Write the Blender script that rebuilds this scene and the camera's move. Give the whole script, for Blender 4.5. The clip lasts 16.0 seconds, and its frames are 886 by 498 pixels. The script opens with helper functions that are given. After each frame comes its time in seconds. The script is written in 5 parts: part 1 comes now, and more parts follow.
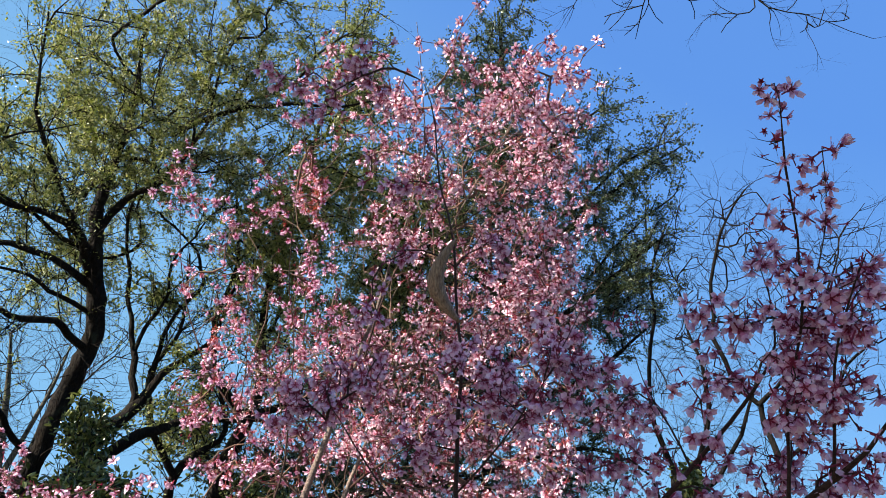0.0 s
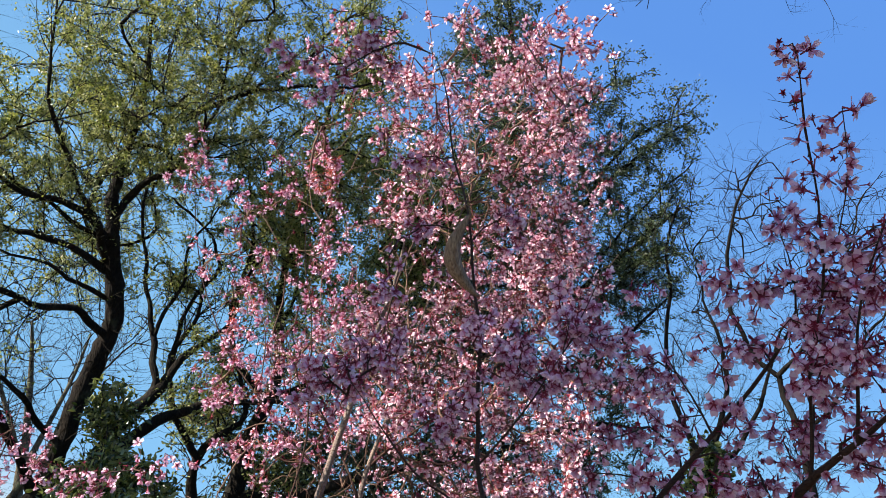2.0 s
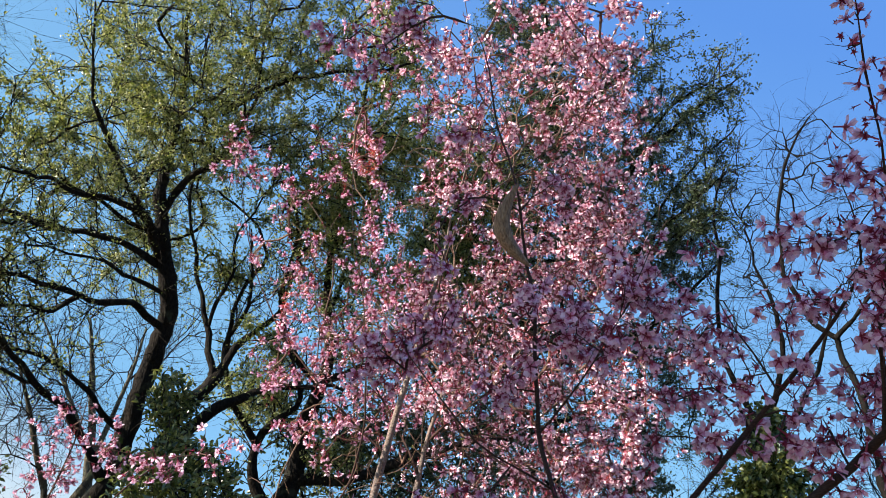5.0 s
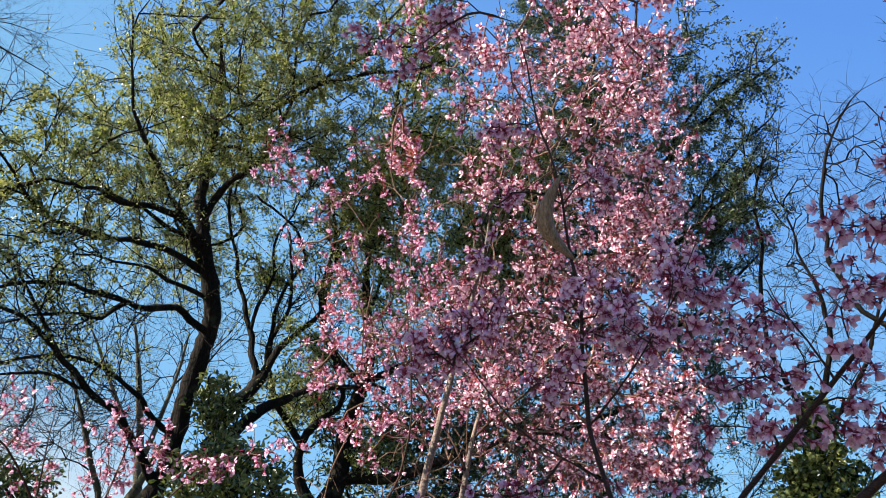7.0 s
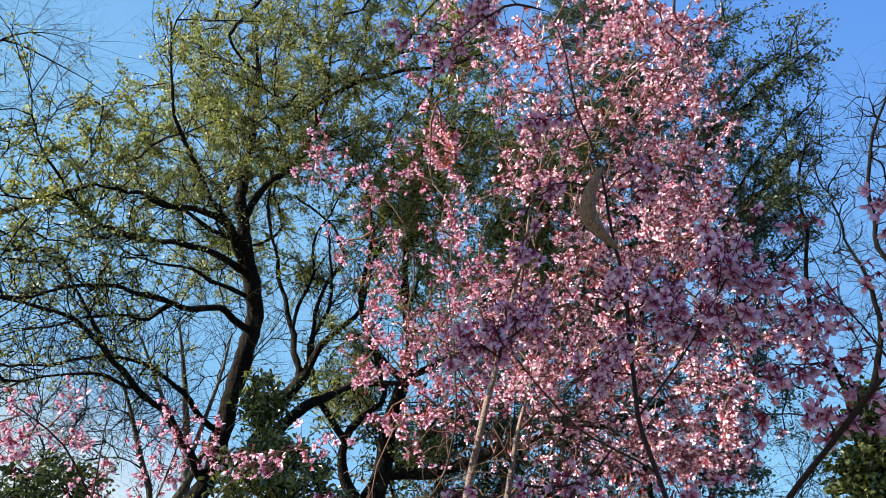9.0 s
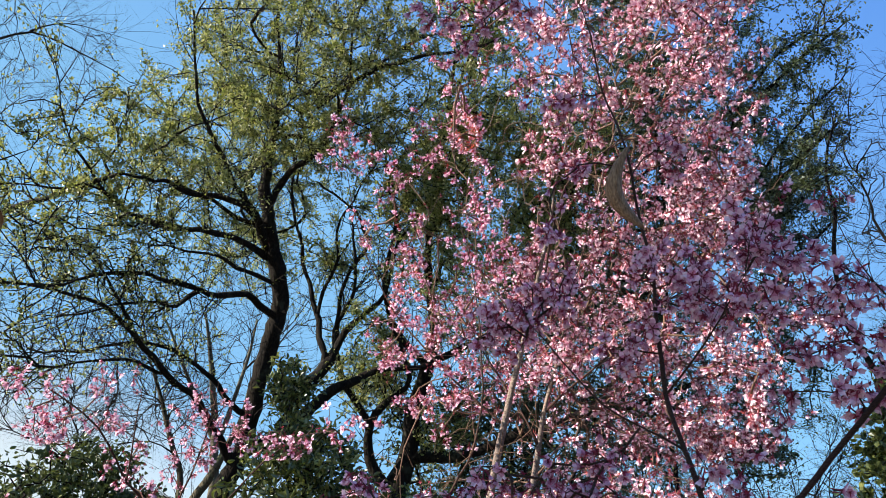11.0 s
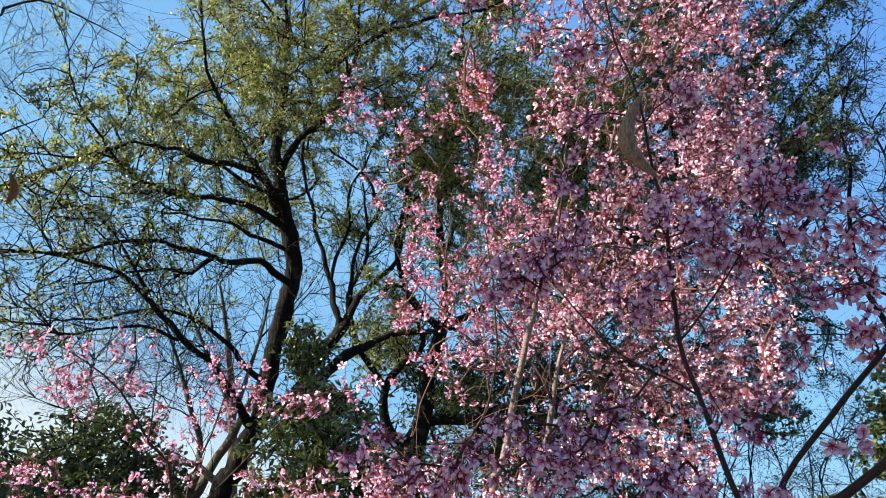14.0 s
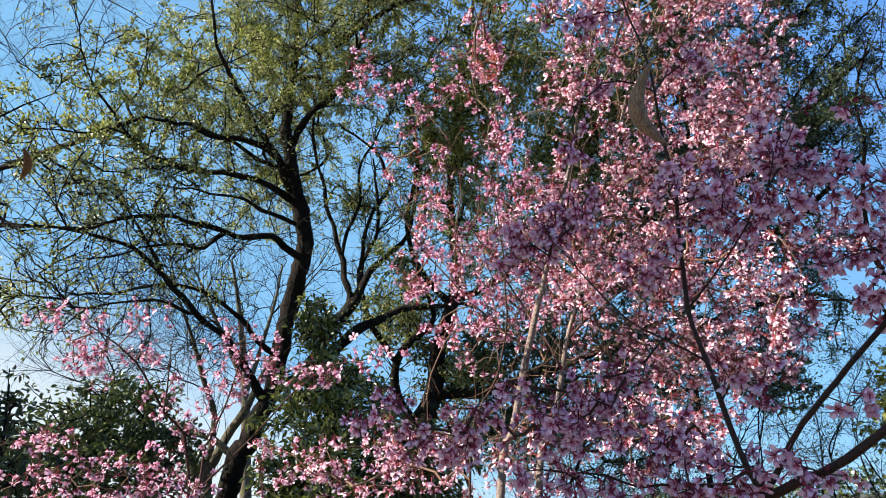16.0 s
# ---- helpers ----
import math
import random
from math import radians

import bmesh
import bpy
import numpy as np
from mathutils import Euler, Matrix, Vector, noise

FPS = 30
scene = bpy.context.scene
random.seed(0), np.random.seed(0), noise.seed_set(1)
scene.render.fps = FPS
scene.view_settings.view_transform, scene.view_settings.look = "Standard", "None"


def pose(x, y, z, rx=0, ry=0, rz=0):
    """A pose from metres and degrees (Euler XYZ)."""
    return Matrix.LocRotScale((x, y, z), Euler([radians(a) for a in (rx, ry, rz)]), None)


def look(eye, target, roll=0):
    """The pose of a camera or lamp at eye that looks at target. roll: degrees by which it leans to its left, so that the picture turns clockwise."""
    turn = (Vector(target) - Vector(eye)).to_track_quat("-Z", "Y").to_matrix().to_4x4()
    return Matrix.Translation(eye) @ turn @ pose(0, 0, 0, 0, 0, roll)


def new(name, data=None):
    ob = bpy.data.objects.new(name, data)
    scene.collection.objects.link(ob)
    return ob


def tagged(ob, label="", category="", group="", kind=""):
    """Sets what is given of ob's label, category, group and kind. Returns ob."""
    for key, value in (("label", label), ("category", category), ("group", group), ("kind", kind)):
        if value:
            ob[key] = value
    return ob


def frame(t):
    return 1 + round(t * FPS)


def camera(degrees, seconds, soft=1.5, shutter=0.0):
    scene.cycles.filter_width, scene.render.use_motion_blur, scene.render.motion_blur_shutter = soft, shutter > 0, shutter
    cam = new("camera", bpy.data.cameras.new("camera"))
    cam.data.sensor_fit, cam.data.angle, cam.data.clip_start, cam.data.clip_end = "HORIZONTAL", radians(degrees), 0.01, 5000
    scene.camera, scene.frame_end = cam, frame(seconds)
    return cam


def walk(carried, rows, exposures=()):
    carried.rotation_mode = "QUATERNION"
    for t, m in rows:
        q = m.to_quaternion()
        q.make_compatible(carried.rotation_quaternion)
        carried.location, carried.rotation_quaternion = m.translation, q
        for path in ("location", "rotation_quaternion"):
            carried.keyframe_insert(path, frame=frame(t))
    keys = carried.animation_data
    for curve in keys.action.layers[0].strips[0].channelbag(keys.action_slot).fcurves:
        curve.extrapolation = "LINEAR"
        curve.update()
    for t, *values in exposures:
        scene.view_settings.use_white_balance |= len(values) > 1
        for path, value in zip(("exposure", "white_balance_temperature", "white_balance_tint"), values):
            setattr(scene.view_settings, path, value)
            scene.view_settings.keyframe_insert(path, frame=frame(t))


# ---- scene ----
cam = camera(62.0, 16.0, soft=0.5, shutter=0.0)
PATH = [
    (0.0, pose(-0.000, -0.000, 1.600, 118.00, 0.00, -0.00)),
    (0.5, pose(-0.001, 0.002, 1.596, 117.67, 0.15, 0.18)),
    (1.0, pose(-0.002, 0.004, 1.592, 117.34, 0.29, 0.52)),
    (1.5, pose(-0.004, 0.006, 1.588, 116.96, 0.51, 0.99)),
    (2.0, pose(-0.008, 0.010, 1.585, 116.51, 0.77, 1.56)),
    (2.5, pose(-0.012, 0.015, 1.581, 116.08, 0.97, 2.15)),
    (3.0, pose(-0.016, 0.018, 1.577, 115.69, 1.18, 2.78)),
    (3.5, pose(-0.020, 0.019, 1.573, 115.41, 1.38, 3.48)),
    (4.0, pose(-0.024, 0.019, 1.569, 115.19, 1.64, 4.22)),
    (6.5, pose(-0.055, 0.009, 1.559, 115.11, 2.43, 8.10)),
    (7.0, pose(-0.061, 0.007, 1.556, 115.10, 2.49, 8.91)),
    (7.5, pose(-0.068, 0.006, 1.554, 115.09, 2.53, 9.74)),
    (8.0, pose(-0.073, 0.004, 1.552, 115.02, 2.60, 10.54)),
    (8.5, pose(-0.077, 0.001, 1.549, 114.97, 2.61, 11.29)),
    (9.0, pose(-0.082, -0.002, 1.546, 114.93, 2.56, 12.01)),
    (11.5, pose(-0.096, -0.015, 1.522, 113.59, 2.43, 13.92)),
    (12.0, pose(-0.098, -0.015, 1.515, 113.26, 2.50, 13.95)),
    (12.5, pose(-0.098, -0.012, 1.507, 112.90, 2.61, 14.04)),
    (13.0, pose(-0.099, -0.010, 1.498, 112.43, 2.75, 14.34)),
    (13.5, pose(-0.101, -0.008, 1.490, 112.02, 2.78, 14.65)),
    (14.0, pose(-0.103, -0.007, 1.483, 111.53, 2.86, 14.96)),
    (14.5, pose(-0.104, -0.008, 1.476, 111.10, 2.81, 15.19)),
    (15.0, pose(-0.103, -0.010, 1.468, 110.69, 2.77, 15.39)),
    (15.5, pose(-0.102, -0.012, 1.461, 110.30, 2.69, 15.56)),
    (16.0, pose(-0.101, -0.014, 1.453, 109.81, 2.65, 15.76)),
]
walk(cam, PATH, exposures=[(0.0, 1.46), (16.0, 1.57)])

# ---------------------------------------------------------------- sky and sun
SUN_AZIMUTH, SUN_ELEVATION = -122.0, 36.0      # degrees, clockwise from +y
world = bpy.data.worlds.new("sky")
world.use_nodes = True
scene.world = world
wn = world.node_tree.nodes
sky = wn.new("ShaderNodeTexSky")
sky.sky_type = "NISHITA"
sky.sun_disc = False
sky.sun_elevation = radians(SUN_ELEVATION)
sky.sun_rotation = radians(SUN_AZIMUTH)
sky.air_density, sky.dust_density, sky.ozone_density = 0.8, 2.8, 1.3
sky.altitude = 2500.0
wn["Background"].inputs["Strength"].default_value = 0.0805
deep = wn.new("ShaderNodeHueSaturation")
deep.inputs["Saturation"].default_value, deep.inputs["Hue"].default_value = 1.3, 0.49
world.node_tree.links.new(sky.outputs["Color"], deep.inputs["Color"])
even = wn.new("ShaderNodeMix")
even.data_type = "RGBA"
even.inputs[0].default_value = 0.86
# haze that whitens the sky towards the horizon and towards the sun's side
at = wn.new("ShaderNodeTexCoord")
lean = wn.new("ShaderNodeVectorMath")
lean.operation = "DOT_PRODUCT"
lean.inputs[1].default_value = (-0.508, -0.044, -1.0)
world.node_tree.links.new(at.outputs["Generated"], lean.inputs[0])
air = (0.62, 1.58, 4.1, 1.0)
for low, high, tone in ((-0.803, -0.3, (1.25, 2.66, 4.22, 1.0)), (0.0, 0.155, (3.5, 3.9, 4.0, 1.0))):
    reach = wn.new("ShaderNodeMapRange")
    reach.inputs["From Min"].default_value, reach.inputs["From Max"].default_value = low, high
    world.node_tree.links.new(lean.outputs["Value"], reach.inputs["Value"])
    haze = wn.new("ShaderNodeMix")
    haze.data_type = "RGBA"
    if isinstance(air, tuple):
        haze.inputs[6].default_value = air
    else:
        world.node_tree.links.new(air, haze.inputs[6])
    haze.inputs[7].default_value = tone
    world.node_tree.links.new(reach.outputs["Result"], haze.inputs[0])
    air = haze.outputs[2]
world.node_tree.links.new(air, even.inputs[7])
world.node_tree.links.new(deep.outputs["Color"], even.inputs[6])
world.node_tree.links.new(even.outputs[2], wn["Background"].inputs["Color"])

sun = new("sun", bpy.data.lights.new("sun", "SUN"))
sun.data.energy, sun.data.angle, sun.data.color = 5.0, radians(0.5), (1.0, 0.93, 0.82)
sun_dir = Vector((math.sin(radians(SUN_AZIMUTH)) * math.cos(radians(SUN_ELEVATION)),
                  math.cos(radians(SUN_AZIMUTH)) * math.cos(radians(SUN_ELEVATION)), math.sin(radians(SUN_ELEVATION))))
sun.matrix_world = look(sun_dir * 60, (0, 0, 0))


# ---------------------------------------------------------------- materials
def nodes_of(name):
    m = bpy.data.materials.new(name)
    m.use_nodes = True
    nt = m.node_tree
    nt.nodes.clear()
    out = nt.nodes.new("ShaderNodeOutputMaterial")
    return m, nt, out


def ramp(nt, stops):
    r = nt.nodes.new("ShaderNodeValToRGB")
    e = r.color_ramp.elements
    while len(e) < len(stops):
        e.new(0.5)
    for k, (p, c) in zip(e, stops):
        k.position, k.color = p, (*c, 1)
    return r


def leaf_material(name, colours, rough=0.4, through_light=0.35, under=0.8, gloss=0.5):
    """Leaves or petals: a colour of its own for each one, gloss, and light that shines through."""
    m, nt, out = nodes_of(name)
    geo = nt.nodes.new("ShaderNodeNewGeometry")
    info = nt.nodes.new("ShaderNodeObjectInfo")
    add = nt.nodes.new("ShaderNodeMath")
    add.operation = "ADD"
    nt.links.new(geo.outputs["Random Per Island"], add.inputs[0])
    nt.links.new(info.outputs["Random"], add.inputs[1])
    frac = nt.nodes.new("ShaderNodeMath")
    frac.operation = "FRACT"
    nt.links.new(add.outputs[0], frac.inputs[0])
    tex = nt.nodes.new("ShaderNodeTexNoise")
    tex.inputs["Scale"].default_value = 90.0
    tex.inputs["Detail"].default_value = 3.0
    coord = nt.nodes.new("ShaderNodeTexCoord")
    nt.links.new(coord.outputs["Object"], tex.inputs["Vector"])
    r = ramp(nt, [(i / (len(colours) - 1), c) for i, c in enumerate(colours)])
    nt.links.new(frac.outputs[0], r.inputs["Fac"])
    hsv = nt.nodes.new("ShaderNodeHueSaturation")
    vary = nt.nodes.new("ShaderNodeMapRange")
    vary.inputs["To Min"].default_value, vary.inputs["To Max"].default_value = 0.75, 1.25
    nt.links.new(tex.outputs["Fac"], vary.inputs["Value"])
    nt.links.new(vary.outputs["Result"], hsv.inputs["Value"])
    nt.links.new(r.outputs["Color"], hsv.inputs["Color"])
    p = nt.nodes.new("ShaderNodeBsdfPrincipled")
    p.inputs["Roughness"].default_value = rough
    p.inputs["Specular IOR Level"].default_value = gloss
    nt.links.new(hsv.outputs["Color"], p.inputs["Base Color"])
    t = nt.nodes.new("ShaderNodeBsdfTranslucent")
    sat = nt.nodes.new("ShaderNodeHueSaturation")
    sat.inputs["Saturation"].default_value = 1.15
    sat.inputs["Value"].default_value = under
    nt.links.new(hsv.outputs["Color"], sat.inputs["Color"])
    nt.links.new(sat.outputs["Color"], t.inputs["Color"])
    mix = nt.nodes.new("ShaderNodeMixShader")
    mix.inputs["Fac"].default_value = through_light
    nt.links.new(p.outputs[0], mix.inputs[1])
    nt.links.new(t.outputs[0], mix.inputs[2])
    nt.links.new(mix.outputs[0], out.inputs["Surface"])
    return m


def bark_material(name, dark, light, scale=14.0, rough=0.85, bump=0.6, stretch=0.3, lichen=None):
    m, nt, out = nodes_of(name)
    coord = nt.nodes.new("ShaderNodeTexCoord")
    mp = nt.nodes.new("ShaderNodeMapping")
    mp.inputs["Scale"].default_value = (1, 1, stretch)
    nt.links.new(coord.outputs["Object"], mp.inputs["Vector"])
    fine = nt.nodes.new("ShaderNodeTexNoise")
    fine.inputs["Scale"].default_value, fine.inputs["Detail"].default_value = scale * 4, 6.0
    nt.links.new(mp.outputs["Vector"], fine.inputs["Vector"])
    plates = nt.nodes.new("ShaderNodeTexVoronoi")
    plates.inputs["Scale"].default_value = scale
    plates.feature = "DISTANCE_TO_EDGE"
    nt.links.new(mp.outputs["Vector"], plates.inputs["Vector"])
    large = nt.nodes.new("ShaderNodeTexNoise")
    large.inputs["Scale"].default_value, large.inputs["Detail"].default_value = 2.5, 4.0
    nt.links.new(coord.outputs["Object"], large.inputs["Vector"])
    r = ramp(nt, [(0.3, dark), (0.75, light)])
    nt.links.new(fine.outputs["Fac"], r.inputs["Fac"])
    r2 = ramp(nt, [(0.35, (0.75, 0.75, 0.75)), (0.7, (1.25, 1.2, 1.1))])
    nt.links.new(large.outputs["Fac"], r2.inputs["Fac"])
    mul = nt.nodes.new("ShaderNodeMix")
    mul.data_type, mul.blend_type = "RGBA", "MULTIPLY"
    mul.inputs[0].default_value = 1.0
    nt.links.new(r.outputs["Color"], mul.inputs[6])
    nt.links.new(r2.outputs["Color"], mul.inputs[7])
    colour = mul.outputs[2]
    if lichen:
        spots = nt.nodes.new("ShaderNodeTexNoise")
        spots.inputs["Scale"].default_value, spots.inputs["Detail"].default_value = 7.0, 5.0
        nt.links.new(coord.outputs["Object"], spots.inputs["Vector"])
        r3 = ramp(nt, [(0.56, (0, 0, 0)), (0.68, (1, 1, 1))])
        nt.links.new(spots.outputs["Fac"], r3.inputs["Fac"])
        m2 = nt.nodes.new("ShaderNodeMix")
        m2.data_type = "RGBA"
        nt.links.new(r3.outputs["Color"], m2.inputs[0])
        nt.links.new(colour, m2.inputs[6])
        m2.inputs[7].default_value = (*lichen, 1)
        colour = m2.outputs[2]
    p = nt.nodes.new("ShaderNodeBsdfPrincipled")
    p.inputs["Roughness"].default_value = rough
    p.inputs["Specular IOR Level"].default_value = 0.12
    nt.links.new(colour, p.inputs["Base Color"])
    b = nt.nodes.new("ShaderNodeBump")
    b.inputs["Strength"].default_value, b.inputs["Distance"].default_value = bump, 0.02
    h = nt.nodes.new("ShaderNodeMath")
    h.operation = "ADD"
    nt.links.new(plates.outputs["Distance"], h.inputs[0])
    nt.links.new(fine.outputs["Fac"], h.inputs[1])
    nt.links.new(h.outputs[0], b.inputs["Height"])
    nt.links.new(b.outputs["Normal"], p.inputs["Normal"])
    nt.links.new(p.outputs[0], out.inputs["Surface"])
    return m


# oak bark is near black: the crown's shade is put into its colour
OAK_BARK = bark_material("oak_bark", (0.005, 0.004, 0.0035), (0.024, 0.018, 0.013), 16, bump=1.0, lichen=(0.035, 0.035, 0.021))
CHERRY_BARK = bark_material("cherry_bark", (0.1, 0.072, 0.062), (0.36, 0.28, 0.24), 30, 0.6, 0.5, 2.5)
NEAR_BARK = bark_material("young_cherry_bark", (0.024, 0.012, 0.01), (0.085, 0.046, 0.034), 40, 0.6, 0.35, 2.5)
TWIG_BARK = bark_material("cherry_twig", (0.06, 0.032, 0.026), (0.24, 0.15, 0.105), 60, 0.6, 0.2, 1.0)
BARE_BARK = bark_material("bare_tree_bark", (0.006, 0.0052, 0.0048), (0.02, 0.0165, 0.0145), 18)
GREY_BARK = bark_material("pale_grey_bark", (0.055, 0.047, 0.034), (0.17, 0.145, 0.105), 18, lichen=(0.13, 0.14, 0.075))
OAK_LEAF = leaf_material("oak_leaf", [(0.05, 0.067, 0.013), (0.16, 0.186, 0.042), (0.38, 0.375, 0.13), (0.083, 0.109, 0.024), (0.43, 0.41, 0.19)], 0.36, 0.36, 1.25, gloss=0.5)
RUST_LEAF = leaf_material("ageing_oak_leaf", [(0.075, 0.095, 0.02), (0.2, 0.23, 0.055), (0.44, 0.42, 0.18), (0.13, 0.16, 0.04), (0.32, 0.3, 0.1)], 0.4, 0.4, 1.25, gloss=0.45)
DARK_LEAF = leaf_material("evergreen_leaf", [(0.021, 0.035, 0.015), (0.05, 0.072, 0.028), (0.11, 0.13, 0.052), (0.033, 0.051, 0.021)], 0.34, 0.28, 1.2, gloss=0.5)
# the two palest tones paint sunlit glints onto single leaves
GLOSSY_LEAF = leaf_material("camellia_leaf", [(0.025, 0.04, 0.012), (0.075, 0.1, 0.025), (0.3, 0.31, 0.1), (0.04, 0.06, 0.015), (0.18, 0.2, 0.055)], 0.24, 0.25, 1.2, gloss=0.8)
BUSH_LEAF = leaf_material("privet_leaf", [(0.035, 0.055, 0.018), (0.075, 0.1, 0.032), (0.14, 0.155, 0.05), (0.05, 0.07, 0.024)], 0.32, 0.3)
PETAL = leaf_material("petal", [(0.8, 0.43, 0.525), (0.93, 0.665, 0.73), (0.96, 0.82, 0.855), (0.85, 0.51, 0.6), (0.95, 0.74, 0.79)], 0.5, 0.2, 0.95, gloss=0.3)
PETAL_BASE = leaf_material("petal_base", [(0.7, 0.3, 0.42), (0.84, 0.52, 0.62), (0.76, 0.38, 0.49)], 0.5, 0.35, 0.95, gloss=0.3)
CALYX = leaf_material("calyx", [(0.13, 0.008, 0.025), (0.26, 0.02, 0.05), (0.16, 0.012, 0.03), (0.46, 0.09, 0.075), (0.2, 0.014, 0.03)], 0.5, 0.2)
# petals with the tint of open shade put into their colour
SHADED_PETAL = leaf_material("shaded_petal", [(0.75, 0.39, 0.53), (0.87, 0.56, 0.68), (0.93, 0.71, 0.79), (0.81, 0.46, 0.58), (0.9, 0.62, 0.72)], 0.5, 0.28, 0.98, gloss=0.3)
SHADED_BASE = leaf_material("shaded_petal_base", [(0.6, 0.19, 0.33), (0.75, 0.37, 0.5), (0.66, 0.26, 0.4)], 0.5, 0.3, 0.9, gloss=0.3)
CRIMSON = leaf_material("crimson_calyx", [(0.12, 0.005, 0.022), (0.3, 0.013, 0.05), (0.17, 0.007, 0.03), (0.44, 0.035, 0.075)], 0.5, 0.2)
PINK, SHADED = [PETAL, CALYX, PETAL_BASE], [SHADED_PETAL, CRIMSON, SHADED_BASE]
BROWN_LEAF = bark_material("brown_leaf", (0.17, 0.085, 0.04), (0.34, 0.18, 0.09), 40, 0.6, 0.3, 0.4)
DRY_LEAF = bark_material("dry_leaf", (0.12, 0.066, 0.042), (0.38, 0.25, 0.165), 60, 0.55, 0.4, 0.15)
CORAL = leaf_material("coral_calyx", [(0.42, 0.06, 0.045), (0.62, 0.14, 0.09), (0.5, 0.09, 0.07)], 0.5, 0.3)


# ---------------------------------------------------------------- geometry
def mesh_of(name, verts, faces, mats, index=None, smooth=False):
    """verts (n,3); faces: an (m,k) array or a list of such arrays; index: a material number for every face."""
    faces = faces if isinstance(faces, list) else [faces]
    faces = [np.asarray(f, dtype=np.int32) for f in faces if len(f)]
    me = bpy.data.meshes.new(name)
    sizes = np.concatenate([np.full(len(f), f.shape[1], np.int32) for f in faces])
    loops = np.concatenate([f.ravel() for f in faces])
    me.vertices.add(len(verts))
    me.vertices.foreach_set("co", np.asarray(verts, np.float32).ravel())
    me.loops.add(len(loops))
    me.loops.foreach_set("vertex_index", loops)
    me.polygons.add(len(sizes))
    me.polygons.foreach_set("loop_start", np.concatenate([[0], np.cumsum(sizes)[:-1]]).astype(np.int32))
    for m in mats:
        me.materials.append(m)
    if index is not None:
        me.polygons.foreach_set("material_index", np.asarray(index, np.int32))
    me.polygons.foreach_set("use_smooth", np.full(len(sizes), smooth, bool))
    me.update(calc_edges=True)
    return me


def part(name, me, parent, label="", kind=""):
    ob = new(name, me)
    ob.parent = parent
    return tagged(ob, label, "", "", kind)


def unit(v):
    return v / np.maximum(np.linalg.norm(v, axis=-1, keepdims=True), 1e-9)


def frames_from(direction, rng, normal=None):
    """Rotation matrices whose y axis is the direction; the z axis is random, or near the normal."""
    d = unit(direction)
    a = rng.normal(size=d.shape) if normal is None else normal
    x = unit(np.cross(d, a))
    z = np.cross(x, d)
    return np.stack([x, d, z], axis=-1)


def spread(template, tri, place, rot, size):
    """Copies of a small mesh: template (k,3), tri (m,3), at places (n,3) with rotations (n,3,3) and sizes (n,)."""
    v = np.einsum("nij,kj->nki", rot, template) * size[:, None, None] + place[:, None, :]
    f = tri[None] + (np.arange(len(place)) * len(template))[:, None, None]
    return v.reshape(-1, 3), f.reshape(-1, tri.shape[1])


def smooth_line(points, step):
    """A smooth line through the points, with their radii: rows of x, y, z, r."""
    p = np.array(points, float)
    p = np.vstack([2 * p[0] - p[1], p, 2 * p[-1] - p[-2]])
    rows = []
    for i in range(1, len(p) - 2):
        n = max(2, int(np.linalg.norm(p[i + 1, :3] - p[i, :3]) / step))
        for s in np.arange(n) / n:
            a, b, c, d = p[i - 1:i + 3]
            rows.append(0.5 * (2 * b + (c - a) * s + (2 * a - 5 * b + 4 * c - d) * s * s + (3 * b - a - 3 * c + d) * s ** 3))
    rows.append(p[-2])
    return np.array(rows)


def tube(line, sides, knobs, seed):
    """A round, slightly knobbly limb along rows of x, y, z, r."""
    rng = np.random.default_rng(seed)
    c, r = line[:, :3], np.maximum(line[:, 3], 0.001)
    t = unit(np.gradient(c, axis=0))
    u = np.zeros_like(t)
    ref = np.array([1.0, 0.2, 0.1])
    for i in range(len(t)):
        ref = ref - t[i] * (ref @ t[i])
        ref = ref / np.linalg.norm(ref)
        u[i] = ref
    w = np.cross(t, u)
    ang = np.arange(sides) * 2 * math.pi / sides
    ripple = 1 + knobs * (rng.normal(size=(len(c), 1)) * 0.6 + rng.normal(size=(len(c), sides)) * 0.5)
    ring = c[:, None] + (r[:, None] * ripple)[:, :, None] * (np.cos(ang)[None, :, None] * u[:, None] + np.sin(ang)[None, :, None] * w[:, None])
    v = np.vstack([ring.reshape(-1, 3), c[-1] + t[-1] * r[-1]])
    i = np.arange(len(c) - 1)[:, None] * sides
    k = np.arange(sides)[None]
    k2 = (k + 1) % sides
    quads = np.stack([i + k, i + k2, i + sides + k2, i + sides + k], -1).reshape(-1, 4)
    last = (len(c) - 1) * sides
    tris = np.stack([last + k[0], last + k2[0], np.full(sides, len(v) - 1)], -1)
    return v, [quads, tris]


def cloud(blobs, rng):
    """Points spread through soft ellipsoids: rows of centre, radii, count."""
    out = []
    for centre, radii, count in blobs:
        d = unit(rng.normal(size=(count, 3))) * (rng.random((count, 1)) ** 0.45)
        d *= 1 + 0.16 * np.clip(rng.normal(size=(count, 1)), -2, 1.1)
        out.append(np.array(centre) + d * np.array(radii))
    return np.vstack(out)


